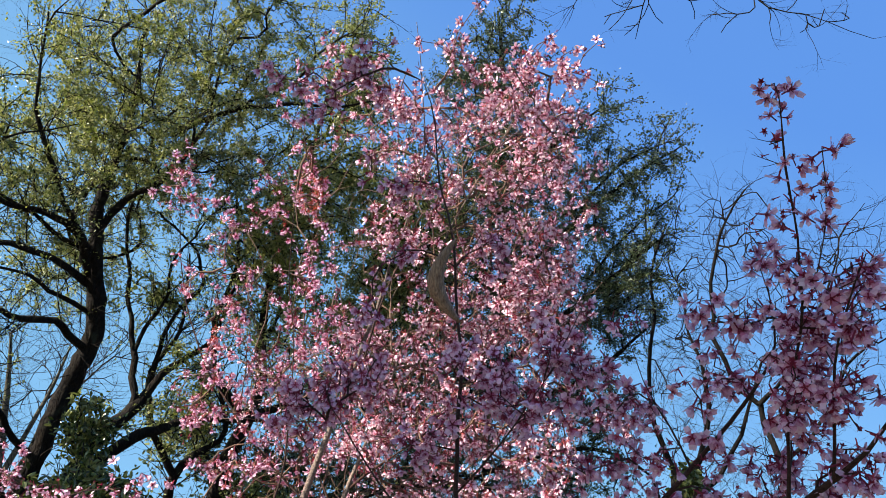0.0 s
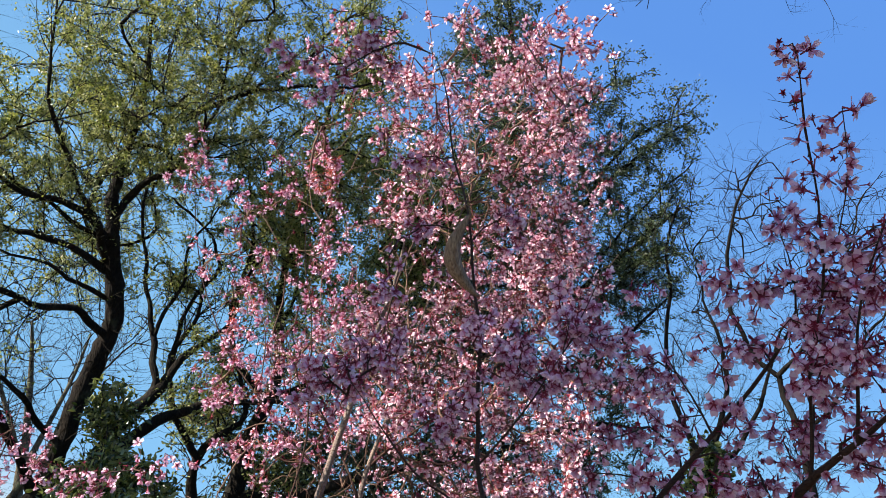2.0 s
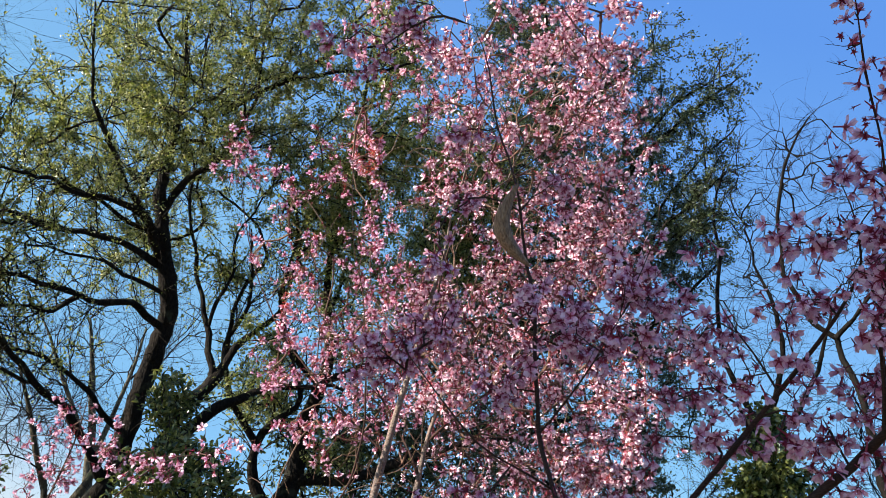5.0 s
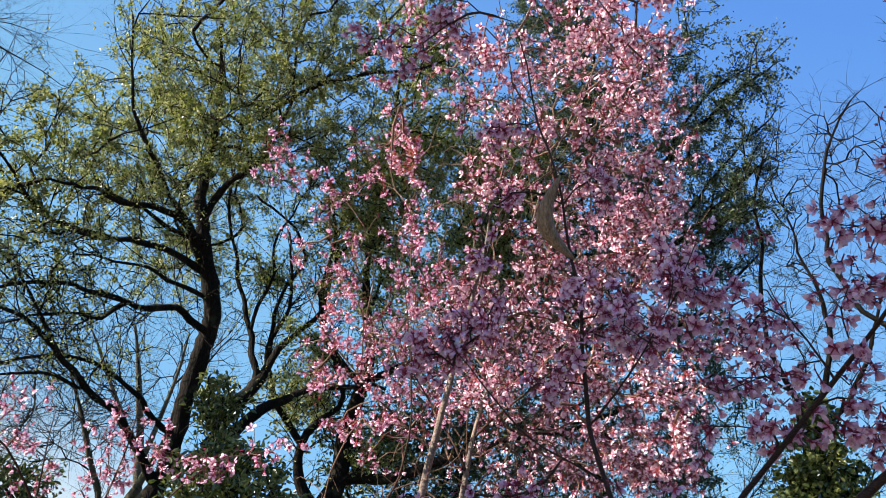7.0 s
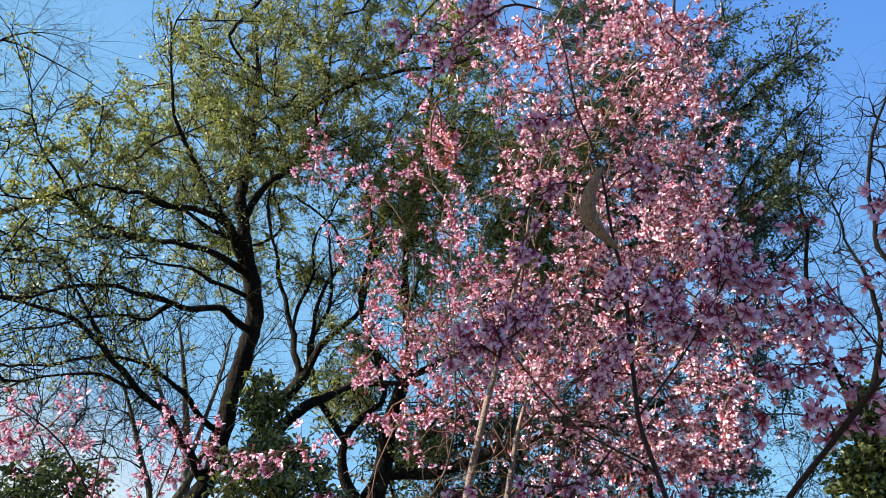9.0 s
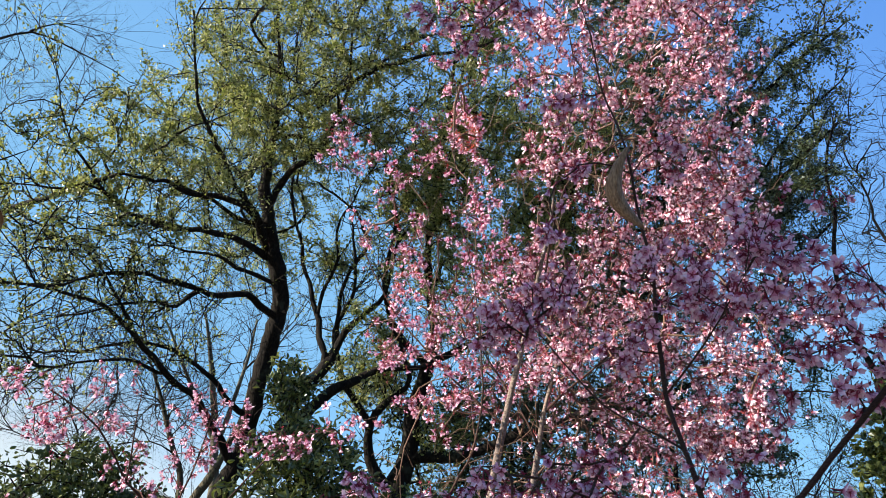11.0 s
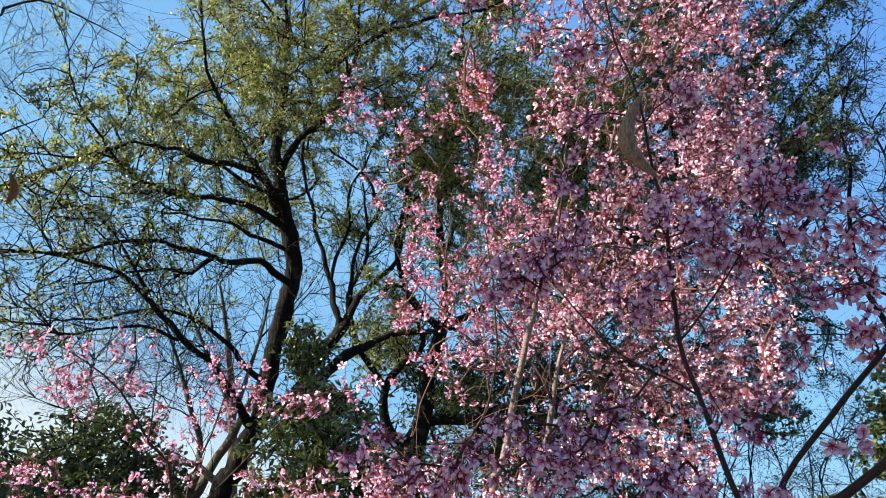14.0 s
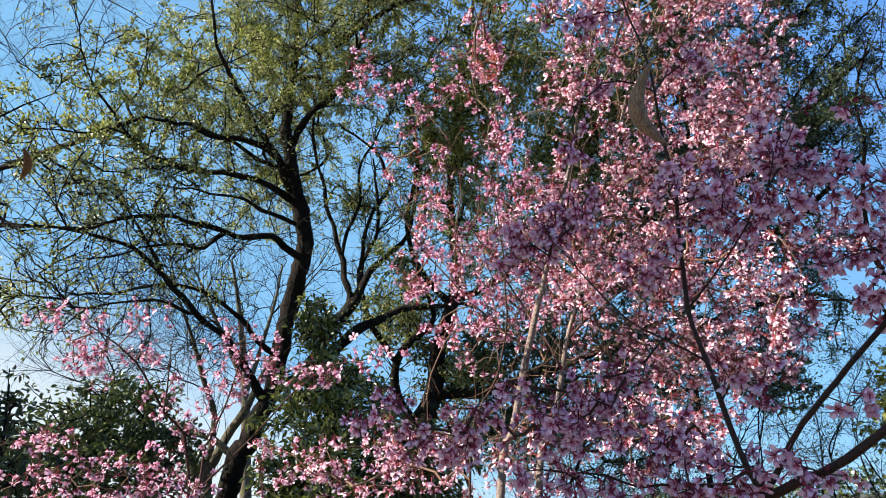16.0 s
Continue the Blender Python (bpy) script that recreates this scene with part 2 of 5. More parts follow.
def wands(blobs, rng, each=4, reach=0.2, rise=0.5):
    """Points in short rows, as blossom stands along a shoot; a row leans outwards and up."""
    out = []
    for centre, radii, count in blobs:
        n = max(1, round(count / each))
        d = unit(rng.normal(size=(n, 3))) * (rng.random((n, 1)) ** 0.45)
        start = np.array(centre) + d * np.array(radii)
        way = unit(d * 0.6 + rng.normal(size=(n, 3)) * 0.6 + np.array([0, 0, rise]))
        length = reach * (0.5 + rng.random((n, 1)))
        for k in range(min(each, count)):
            out.append(start + way * length * (k / each - 0.3) + rng.normal(size=(n, 3)) * 0.012)
    return np.vstack(out)


class Tree:
    """Limbs that are given, twigs that grow from them to the points that the crown must reach."""

    def __init__(self, name, base, label, seed, bark, twig_bark=None, group=""):
        self.base, self.rng, self.seed = np.array(base, float), np.random.default_rng(seed), seed
        self.bark, self.twig_bark = bark, twig_bark or bark
        self.root = tagged(new(name), label, "tree", group)
        self.root.location = base
        self.pos, self.rad, self.dirs = [], [], []

    def limb(self, points, name="limb", step=0.12, sides=10, knobs=0.07, wander=0.012):
        line = smooth_line(points, step)
        wob = self.rng.normal(size=(len(line), 3)) * wander
        wob[1:-1] = (wob[:-2] + 2 * wob[1:-1] + wob[2:]) / 3
        wob[0] = wob[-1] = 0
        line[:, :3] += wob
        v, f = tube(line, sides, knobs, self.seed + len(self.pos))
        part(name, mesh_of(name, v - self.base, f, [self.bark], smooth=True), self.root)
        self.pos.extend(line[1:, :3])
        self.rad.extend(line[1:, 3])
        self.dirs.extend(unit(np.diff(line[:, :3], axis=0)))

    def grow(self, targets, step=0.1, tip=0.0022, power=0.45, bow=0.12, stiff=0.55, most=0.04, up=0.0, keep=False, name="twig_growth"):
        """Twigs to all targets. Returns the way in which each twig ends."""
        rng = self.rng
        start = len(self.pos)
        room = start + int(sum(1 for _ in targets)) * 24
        P, D = np.zeros((room, 3)), np.zeros((room, 3))
        P[:start], D[:start] = np.array(self.pos), np.array(self.dirs)
        parent, n = np.full(room, -1), start
        near = np.array([np.min(np.sum((P[:start] - q) ** 2, axis=1)) for q in targets])
        ends, way = np.zeros(len(targets), int), np.zeros((len(targets), 3))
        for k in np.argsort(near):
            q = targets[k]
            gap = q - P[:n]
            dist = np.sqrt(np.sum(gap * gap, axis=1)) + 1e-6
            cost = dist * (1 + stiff * (1 - np.sum(gap * D[:n], axis=1) / dist))
            j = int(np.argmin(cost))
            length = dist[j]
            m = int(min(20, max(1, round(length / step))))
            side = np.cross(gap[j], rng.normal(size=3))
            side = side / (np.linalg.norm(side) + 1e-9) * length * bow * rng.normal()
            lead = D[j] * length * 0.25
            last, a = j, P[j]
            for s in range(1, m + 1):
                f = s / m
                b = P[j] + gap[j] * f + (side + lead + np.array([0, 0, -up * length])) * (f * (1 - f) * 2) + rng.normal(size=3) * (length / m * 0.04 if s < m else 0)
                P[n], parent[n] = b, last
                D[n] = (b - a) / (np.linalg.norm(b - a) + 1e-9)
                last, a, n = n, b, n + 1
            ends[k], way[k] = last, D[last]
        load = np.zeros(n)
        load[ends] += 1
        for i in range(n - 1, start - 1, -1):
            load[parent[i]] += load[i]
        r = np.minimum(tip * np.maximum(load, 1) ** power, most)
        r[:start] = np.array(self.rad) * 0.8
        i = np.arange(start, n)
        pa = parent[i]
        r0, r1 = np.minimum(r[pa], r[i] * 1.25), r[i]
        t = D[i]
        u = unit(np.cross(t, np.array([0.3, 0.5, 0.81])))
        w = np.cross(t, u)
        sides = 4
        ang = np.arange(sides) * 2 * math.pi / sides
        ring = np.cos(ang)[None, :, None] * u[:, None] + np.sin(ang)[None, :, None] * w[:, None]
        a = P[pa][:, None] + ring * r0[:, None, None] - t[:, None] * r1[:, None, None] * 0.5
        b = P[i][:, None] + ring * r1[:, None, None]
        v = np.concatenate([a, b], axis=1).reshape(-1, 3)
        k = np.arange(sides)
        quad = np.stack([k, (k + 1) % sides, sides + (k + 1) % sides, sides + k], -1)
        f = (quad[None] + (np.arange(len(i)) * 2 * sides)[:, None, None]).reshape(-1, 4)
        part(name, mesh_of(name, v - self.base, f, [self.twig_bark], smooth=True), self.root, kind="stuff")
        if keep:
            self.pos.extend(P[start:n])
            self.rad.extend(r[start:n])
            self.dirs.extend(D[start:n])
        return way

    def shoots(self, count, length, radius, levels=2, children=4, lean=0.7, up=0.25, curl=0.35, thin_only=0.05, name="twig_growth"):
        """Fine bending shoots that spring from the thinner wood and fork into finer ones. Returns points and ways along them."""
        rng = self.rng
        P, D, R = np.array(self.pos), np.array(self.dirs), np.array(self.rad)
        ok = np.where(R < thin_only)[0]
        pick = rng.choice(ok, count)
        S, way = P[pick], unit(D[pick] * 0.8 + rng.normal(size=(count, 3)) * lean + np.array([0, 0, up]))
        L = length * (0.45 + 0.9 * rng.random(count))
        r0 = np.minimum(radius, R[pick])
        V, F, base, pts, ways = [], [], 0, [], []
        for level in range(levels):
            m, n, sides = 8 if level == 0 else 5, len(S), 3
            pos, dirs = np.zeros((n, m + 1, 3)), np.zeros((n, m + 1, 3))
            pos[:, 0], dirs[:, 0] = S, way
            bend = rng.normal(size=(n, 3)) * curl
            d = way
            for k in range(1, m + 1):
                d = unit(d + bend / m + rng.normal(size=(n, 3)) * 0.07 + np.array([0, 0, up * 0.8 / m]))
                pos[:, k] = pos[:, k - 1] + d * (L / m)[:, None]
                dirs[:, k] = d
            u = unit(np.cross(dirs, np.array([0.31, 0.52, 0.79])))
            w = np.cross(dirs, u)
            ang = np.arange(sides) * 2 * math.pi / sides
            taper = r0[:, None] * (1 - 0.75 * np.arange(m + 1) / m)[None]
            ring = pos[:, :, None] + taper[:, :, None, None] * (np.cos(ang)[None, None, :, None] * u[:, :, None] + np.sin(ang)[None, None, :, None] * w[:, :, None])
            V.append(ring.reshape(-1, 3))
            i = (np.arange(n) * (m + 1) * sides)[:, None, None] + (np.arange(m) * sides)[None, :, None]
            k, k2 = np.arange(sides)[None, None], ((np.arange(sides) + 1) % sides)[None, None]
            F.append(base + np.stack([i + k, i + k2, i + sides + k2, i + sides + k], -1).reshape(-1, 4))
            base += n * (m + 1) * sides
            pts.append(pos[:, 2:].reshape(-1, 3))
            ways.append(dirs[:, 2:].reshape(-1, 3))
            j, at = np.repeat(np.arange(n), children), rng.integers(2, m + 1, n * children)
            S = pos[j, at]
            way = unit(dirs[j, at] + rng.normal(size=(len(j), 3)) * 0.6)
            L = L[j] * (0.3 + 0.35 * rng.random(len(j)))
            r0 = taper[j, at] * 0.8
        part(name, mesh_of(name, np.vstack(V) - self.base, np.vstack(F), [self.twig_bark], smooth=True), self.root, kind="stuff")
        return np.vstack(pts), np.vstack(ways)

    def foliage(self, points, way, per, length, material, wide=0.36, scatter=0.09, droop=0.0, name="foliage", label="", face_up=0.6, kite=False):
        rng = self.rng
        n = len(points) * per
        at = np.repeat(points, per, axis=0) - np.repeat(way, per, axis=0) * (rng.random((n, 1)) * scatter * 2) + rng.normal(size=(n, 3)) * scatter * 0.45
        d = unit(np.repeat(way, per, axis=0) * 0.7 + rng.normal(size=(n, 3)) * 0.8 + np.array([0, 0, -droop]))
        nrm = rng.normal(size=(n, 3)) * 0.7 + np.array([0, 0, face_up])
        rot = frames_from(d, rng, nrm)
        w = wide / 2
        leaf = np.array([[0, 0, 0], [w * 0.85, 0.3, 0.1], [w, 0.66, 0.09], [0, 1, -0.06], [-w, 0.66, 0.09], [-w * 0.85, 0.3, 0.1]])
        tri = np.array([[0, 1, 2, 3], [0, 3, 4, 5]])
        if kite:
            leaf, tri = np.array([[0, 0, 0], [w, 0.55, 0.1], [0, 1, -0.04], [-w, 0.5, 0.08]]), np.array([[0, 1, 2, 3]])
        size = length * (0.55 + 0.75 * rng.random(n))
        v, f = spread(leaf, tri, at, rot, size)
        part(name, mesh_of(name, v - self.base, f, [material]), self.root, label, "stuff")


# one blossom, 1 long, its stalk at the origin, opening along +y
def blossom_shape(openness, petals, seed, wide=0.118, star_size=0.27):
    rng = np.random.default_rng(seed)
    v, f, mat = [], [], []

    def add(points, faces, m):
        k = len(v)
        v.extend(points)
        f.extend([[k + a for a in face] for face in faces])
        mat.extend([m] * len(faces))

    s = 0.036
    ring = [(s * math.cos(a), s * math.sin(a)) for a in (0, 2.09, 4.19)]
    add([(x, 0, z) for x, z in ring] + [(x * 1.3, 0.42, z * 1.3) for x, z in ring], [[0, 1, 4], [0, 4, 3], [1, 2, 5], [1, 5, 4], [2, 0, 3], [2, 3, 5]], 1)
    cup = [(0.11 * math.cos(a), 0.5, 0.11 * math.sin(a)) for a in np.arange(5) * 1.2566]
    star = [(star_size * math.cos(a), 0.56, star_size * math.sin(a)) for a in np.arange(5) * 1.2566 + 0.63]
    add([(0, 0.38, 0)] + cup + star, [[0, 1 + i, 1 + (i + 1) % 5] for i in range(5)] + [[1 + i, 6 + i, 1 + (i + 1) % 5] for i in range(5)], 1)
    for i in range(petals):
        a = i * 1.2566 + rng.normal() * 0.12
        o = openness + rng.normal() * 0.18
        out = np.array([math.cos(a), 0, math.sin(a)])
        side = np.array([-math.sin(a), 0, math.cos(a)])
        reach, rise = math.sin(o), math.cos(o)
        root = np.array([0, 0.5, 0]) + out * 0.05
        def at(along, across, curl):
            return tuple(root + out * (along * reach) + np.array([0, 1, 0]) * (along * rise) + side * across + (np.array([0, 1, 0]) * reach - out * rise) * curl)
        w = wide * (1 + 0.15 * rng.normal())
        ln = 0.48 + 0.05 * rng.normal()
        c = 0.05 * rng.normal()
        add([at(0, 0, 0), at(ln * 0.5, w, 0.05 + c), at(ln * 0.92, w * 0.75, c), at(ln * 0.86, 0, -0.03 + c), at(ln * 0.96, -w * 0.7, c), at(ln * 0.5, -w, 0.05 + c), at(ln * 0.45, 0, -0.03)],
            [[1, 2, 3], [1, 3, 6], [3, 4, 5], [3, 5, 6]], 0)
        mat.extend([2, 2])
        f.extend([[len(v) - 7, len(v) - 6, len(v) - 1], [len(v) - 2, len(v) - 7, len(v) - 1]])
    for i in range(5):
        a = rng.random() * 6.28
        x, z = 0.1 * math.cos(a), 0.1 * math.sin(a)
        add([(x * 0.2 - 0.012, 0.5, z * 0.2), (x * 0.2 + 0.012, 0.5, z * 0.2), (x, 0.85, z)], [[0, 1, 2]], 1)
    return np.array(v), np.array(f), np.array(mat)


FORMS = [(1.15, 5, 1), (0.85, 5, 2), (0.5, 5, 3), (1.3, 4, 4), (0.3, 4, 6), (1.65, 5, 7), (1.0, 0, 5)]
BLOSSOMS = [blossom_shape(*form) for form in FORMS]
BROAD_BLOSSOMS = [blossom_shape(*form, 0.143, 0.24) for form in FORMS]


def pieces_of(v, f, m, mats):
    """The stalk with its calyx and stamens, then every petal, each as a mesh."""
    out = [mesh_of("blossom", *shrink(v, f[m == 1]), [mats[1]])]
    petal_faces = f[m != 1]
    groups = {}
    for face, mat in zip(petal_faces, m[m != 1]):
        for key in groups:
            if set(face) & groups[key][2]:
                break
        else:
            key = len(groups)
            groups[key] = ([], [], set())
        groups[key][0].append(face)
        groups[key][1].append(0 if mat == 0 else 1)
        groups[key][2].update(face)
    for faces, index, _ in groups.values():
        out.append(mesh_of("petal", *shrink(v, np.array(faces)), [mats[0], mats[2]], index))
    return out


def shrink(v, f):
    used = np.unique(f)
    return v[used], np.searchsorted(used, f)


def bloom(tree, points, way, per, size, single=0, bare=0.2, droop=0.85, mats=PINK, toward=(0.0, 0.0, 1.6), shapes=BLOSSOMS):
    """Umbels of blossoms at the points; the ones that stand nearest to the path are single parts."""
    rng = tree.rng
    n = len(points) * per
    at = np.repeat(points, per, axis=0) + rng.normal(size=(n, 3)) * size * 0.25
    d = unit(np.repeat(way, per, axis=0) * 0.25 + unit(rng.normal(size=(n, 3))) * 0.9 + np.array([0, 0, -droop]))
    rot = frames_from(d, rng)
    sz = size * (0.75 + 0.5 * rng.random(n))
    share = np.array([0.18, 0.26, 0.24, 0.08, 0.16, 0.08]) * (1 - bare)
    kind = rng.choice(7, size=n, p=[*share, bare])
    sz[kind == 6] *= 0.7
    order = np.argsort(np.linalg.norm(at - np.array(toward), axis=1))
    alone = np.zeros(n, bool)
    alone[order[:single]] = True
    vs, fs, ms, base = [], [], [], 0
    for k, (v, f, m) in enumerate(shapes):
        sel = np.where((kind == k) & ~alone)[0]
        if len(sel) == 0:
            continue
        a, b = spread(v, f, at[sel], rot[sel], sz[sel])
        vs.append(a)
        fs.append(b + base)
        ms.append(np.tile(m, len(sel)))
        base += len(a)
    if vs:
        part("blossom_mass", mesh_of("blossom_mass", np.vstack(vs) - tree.base, np.vstack(fs), mats, np.concatenate(ms)), tree.root, "pink cherry blossoms with dark red calyxes", "stuff")
    pieces = [pieces_of(v, f, m, mats) for v, f, m in shapes] if single else []
    for i in order[:single]:
        ob = new("blossom", pieces[kind[i]][0])
        ob.parent = tree.root
        for me in pieces[kind[i]][1:]:
            new("petal", me).parent = ob
        m = Matrix([[*(rot[i][r] * sz[i]), at[i][r] - tree.base[r]] for r in range(3)] + [[0, 0, 0, 1]])
        ob.matrix_local = m


# ---------------------------------------------------------------- ground
def ground():
    n = 96
    r = np.concatenate([[0.0], np.geomspace(1.0, 3000.0, 40)])
    a = np.arange(n) * 2 * math.pi / n
    x, y = np.outer(r[1:], np.cos(a)), np.outer(r[1:], np.sin(a))
    rng = np.random.default_rng(5)
    z = rng.normal(size=x.shape) * 0.02 * (r[1:, None] < 40)
    v = np.vstack([[[0, 0, 0]], np.stack([x, y, z - 0.02], -1).reshape(-1, 3)])
    k = np.arange(n)
    tris = np.stack([np.zeros(n, int), 1 + k, 1 + (k + 1) % n], -1)
    i = (np.arange(len(r) - 2) * n)[:, None] + 1
    quads = np.stack([i + k, i + n + k, i + n + (k + 1) % n, i + (k + 1) % n], -1).reshape(-1, 4)
    m, nt, out = nodes_of("winter_grass")
    p = nt.nodes.new("ShaderNodeBsdfPrincipled")
    p.inputs["Roughness"].default_value = 0.95
    tex = nt.nodes.new("ShaderNodeTexNoise")
    tex.inputs["Scale"].default_value, tex.inputs["Detail"].default_value = 3.0, 8.0
    coord = nt.nodes.new("ShaderNodeTexCoord")
    nt.links.new(coord.outputs["Object"], tex.inputs["Vector"])
    c = ramp(nt, [(0.3, (0.028, 0.03, 0.018)), (0.55, (0.055, 0.05, 0.03)), (0.75, (0.085, 0.066, 0.042))])
    nt.links.new(tex.outputs["Fac"], c.inputs["Fac"])
    nt.links.new(c.outputs["Color"], p.inputs["Base Color"])
    nt.links.new(p.outputs[0], out.inputs["Surface"])
    tagged(new("ground", mesh_of("ground", v, [tris, quads], [m], smooth=True)), "winter grass and leaf litter under the trees", "ground", "", "structure")


ground()


# ---------------------------------------------------------------- live oak with the forked trunk
def live_oak():
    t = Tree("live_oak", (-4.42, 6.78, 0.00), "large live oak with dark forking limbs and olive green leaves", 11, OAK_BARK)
    t.limb([(-4.42, 6.78, 0.00, 0.1600), (-4.23, 6.82, 1.82, 0.1150), (-4.04, 6.89, 2.30, 0.0980), (-3.86, 6.93, 2.74, 0.0900), (-3.70, 6.89, 3.33, 0.0880), (-3.53, 6.81, 3.85, 0.0900), (-3.40, 6.72, 4.25, 0.0880), (-3.39, 6.55, 4.63, 0.0860), (-3.41, 6.37, 4.96, 0.0720), (-3.38, 6.21, 5.47, 0.0540), (-3.28, 6.08, 5.93, 0.0346), (-3.14, 5.90, 6.42, 0.0245), (-3.01, 5.55, 7.04, 0.0141)], "trunk", 0.07, 18, 0.1, 0.014)
    t.limb([(-3.44, 6.52, 4.73, 0.0569), (-3.47, 6.13, 4.98, 0.0394), (-3.55, 5.79, 5.03, 0.0321), (-3.68, 5.39, 4.89, 0.0246), (-3.73, 4.99, 4.82, 0.0177), (-3.89, 4.62, 4.74, 0.0100)], "limb", 0.1, 10, 0.1, 0.02)
    t.limb([(-3.43, 6.57, 4.66, 0.0337), (-3.62, 6.06, 4.71, 0.0260), (-3.76, 5.63, 4.63, 0.0187), (-3.88, 5.20, 4.51, 0.0134), (-4.00, 4.79, 4.34, 0.0072)], "limb", 0.1, 10, 0.1, 0.02)
    t.limb([(-3.45, 6.76, 4.09, 0.0404), (-3.57, 6.30, 4.16, 0.0324), (-3.79, 5.82, 4.11, 0.0265), (-3.92, 5.37, 4.07, 0.0209), (-4.09, 5.01, 3.99, 0.0160), (-4.28, 4.55, 3.76, 0.0111), (-4.46, 4.13, 3.65, 0.0067)], "limb", 0.1, 10, 0.1, 0.02)
    t.limb([(-3.89, 6.93, 2.64, 0.0607), (-3.98, 6.59, 2.92, 0.0394), (-3.99, 6.29, 3.15, 0.0352), (-4.05, 5.83, 3.33, 0.0292), (-4.09, 5.34, 3.55, 0.0236), (-4.14, 4.97, 3.70, 0.0186), (-4.22, 4.61, 3.73, 0.0139), (-4.41, 4.18, 3.66, 0.0080)], "limb", 0.1, 10, 0.1, 0.02)
    t.limb([(-3.78, 6.89, 3.11, 0.0370), (-3.87, 6.70, 3.22, 0.0300), (-3.98, 6.47, 3.39, 0.0247), (-4.12, 6.22, 3.52, 0.0211), (-4.35, 5.88, 3.69, 0.0175), (-4.74, 5.50, 3.52, 0.0126), (-4.99, 5.16, 3.48, 0.0078)], "limb", 0.1, 10, 0.1, 0.02)
    t.limb([(-3.84, 6.93, 2.76, 0.0748), (-3.48, 7.08, 2.95, 0.0683), (-3.08, 7.19, 3.26, 0.0569), (-2.69, 7.37, 3.54, 0.0410), (-2.29, 7.58, 3.64, 0.0311), (-1.84, 7.81, 3.62, 0.0175)], "limb", 0.1, 10, 0.1, 0.02)
    t.limb([(-3.51, 7.06, 2.98, 0.0607), (-3.40, 7.24, 3.37, 0.0661), (-3.15, 7.38, 3.67, 0.0630), (-3.01, 7.45, 3.96, 0.0424), (-2.73, 7.55, 4.30, 0.0305), (-2.47, 7.62, 4.63, 0.0217), (-2.30, 7.49, 5.27, 0.0147)], "limb", 0.1, 10, 0.1, 0.02)
    t.limb([(-3.16, 7.37, 3.70, 0.0420), (-3.24, 7.35, 4.30, 0.0287), (-3.35, 7.23, 4.76, 0.0236), (-3.44, 7.06, 5.27, 0.0183), (-3.35, 6.78, 6.00, 0.0111)], "limb", 0.1, 10, 0.1, 0.02)
    t.limb([(-3.05, 7.45, 3.93, 0.0319), (-3.05, 7.51, 4.40, 0.0236), (-2.91, 7.51, 4.80, 0.0201), (-2.71, 7.54, 5.14, 0.0185), (-2.82, 7.28, 5.56, 0.0148), (-3.10, 6.94, 5.74, 0.0110)], "limb", 0.1, 10, 0.1, 0.02)
    t.limb([(-3.39, 6.29, 5.11, 0.0404), (-3.14, 6.21, 5.46, 0.0337), (-2.89, 6.15, 5.54, 0.0267), (-2.56, 6.05, 5.88, 0.0200), (-2.36, 5.93, 6.31, 0.0151), (-2.16, 5.60, 6.77, 0.0101)], "limb", 0.1, 10, 0.1, 0.02)
    t.limb([(-3.40, 6.46, 4.80, 0.0438), (-3.47, 5.99, 5.11, 0.0296), (-3.56, 5.63, 5.39, 0.0227), (-3.60, 5.25, 5.67, 0.0175), (-3.54, 4.97, 6.04, 0.0128), (-3.42, 4.68, 6.42, 0.0080)], "limb", 0.1, 10, 0.1, 0.02)
    t.limb([(-3.50, 6.45, 4.71, 0.0370), (-3.71, 5.95, 4.72, 0.0292), (-3.91, 5.47, 4.64, 0.0235), (-4.05, 4.99, 4.58, 0.0179), (-4.10, 4.59, 4.69, 0.0131), (-4.12, 4.24, 4.92, 0.0072)], "limb", 0.1, 10, 0.1, 0.02)
    t.limb([(-2.82, 6.17, 6.21, 0.0277), (-2.25, 6.09, 6.44, 0.0239), (-1.73, 6.05, 6.54, 0.0202), (-1.10, 6.17, 6.58, 0.0135), (-0.74, 6.16, 6.65, 0.0067)], "limb", 0.1, 10, 0.1, 0.02)
    # two unseen limbs to the left, added to carry clumps that shade the trunk
    t.limb([(-3.87, 4.64, 4.75, 0.0183), (-5.9, 4.9, 4.7, 0.03), (-6.8, 4.6, 5.0, 0.022), (-7.8, 4.3, 5.3, 0.01)])
    t.limb([(-4.41, 4.18, 3.66, 0.0151), (-5.6, 4.3, 3.9, 0.03), (-6.6, 3.9, 4.1, 0.02), (-7.6, 3.6, 4.4, 0.01)])
    t.limb([(-3.41, 6.37, 4.96, 0.0311), (-3.58, 6.15, 4.95, 0.0236), (-3.75, 5.86, 5.07, 0.0186), (-3.92, 5.43, 5.13, 0.0137), (-4.01, 5.07, 5.34, 0.0067)], "limb", 0.1, 8, 0.1, 0.024)
    t.limb([(-3.40, 6.65, 4.41, 0.0287), (-3.58, 6.31, 4.41, 0.0210), (-3.70, 5.94, 4.50, 0.0159), (-3.87, 5.62, 4.43, 0.0111), (-4.04, 5.25, 4.38, 0.0065)], "limb", 0.1, 8, 0.1, 0.024)
    t.limb([(-3.79, 5.82, 4.11, 0.0243), (-3.94, 5.69, 3.91, 0.0175), (-4.07, 5.35, 3.87, 0.0127), (-4.30, 4.99, 3.68, 0.0083), (-4.54, 4.70, 3.52, 0.0041)], "limb", 0.1, 8, 0.1, 0.024)
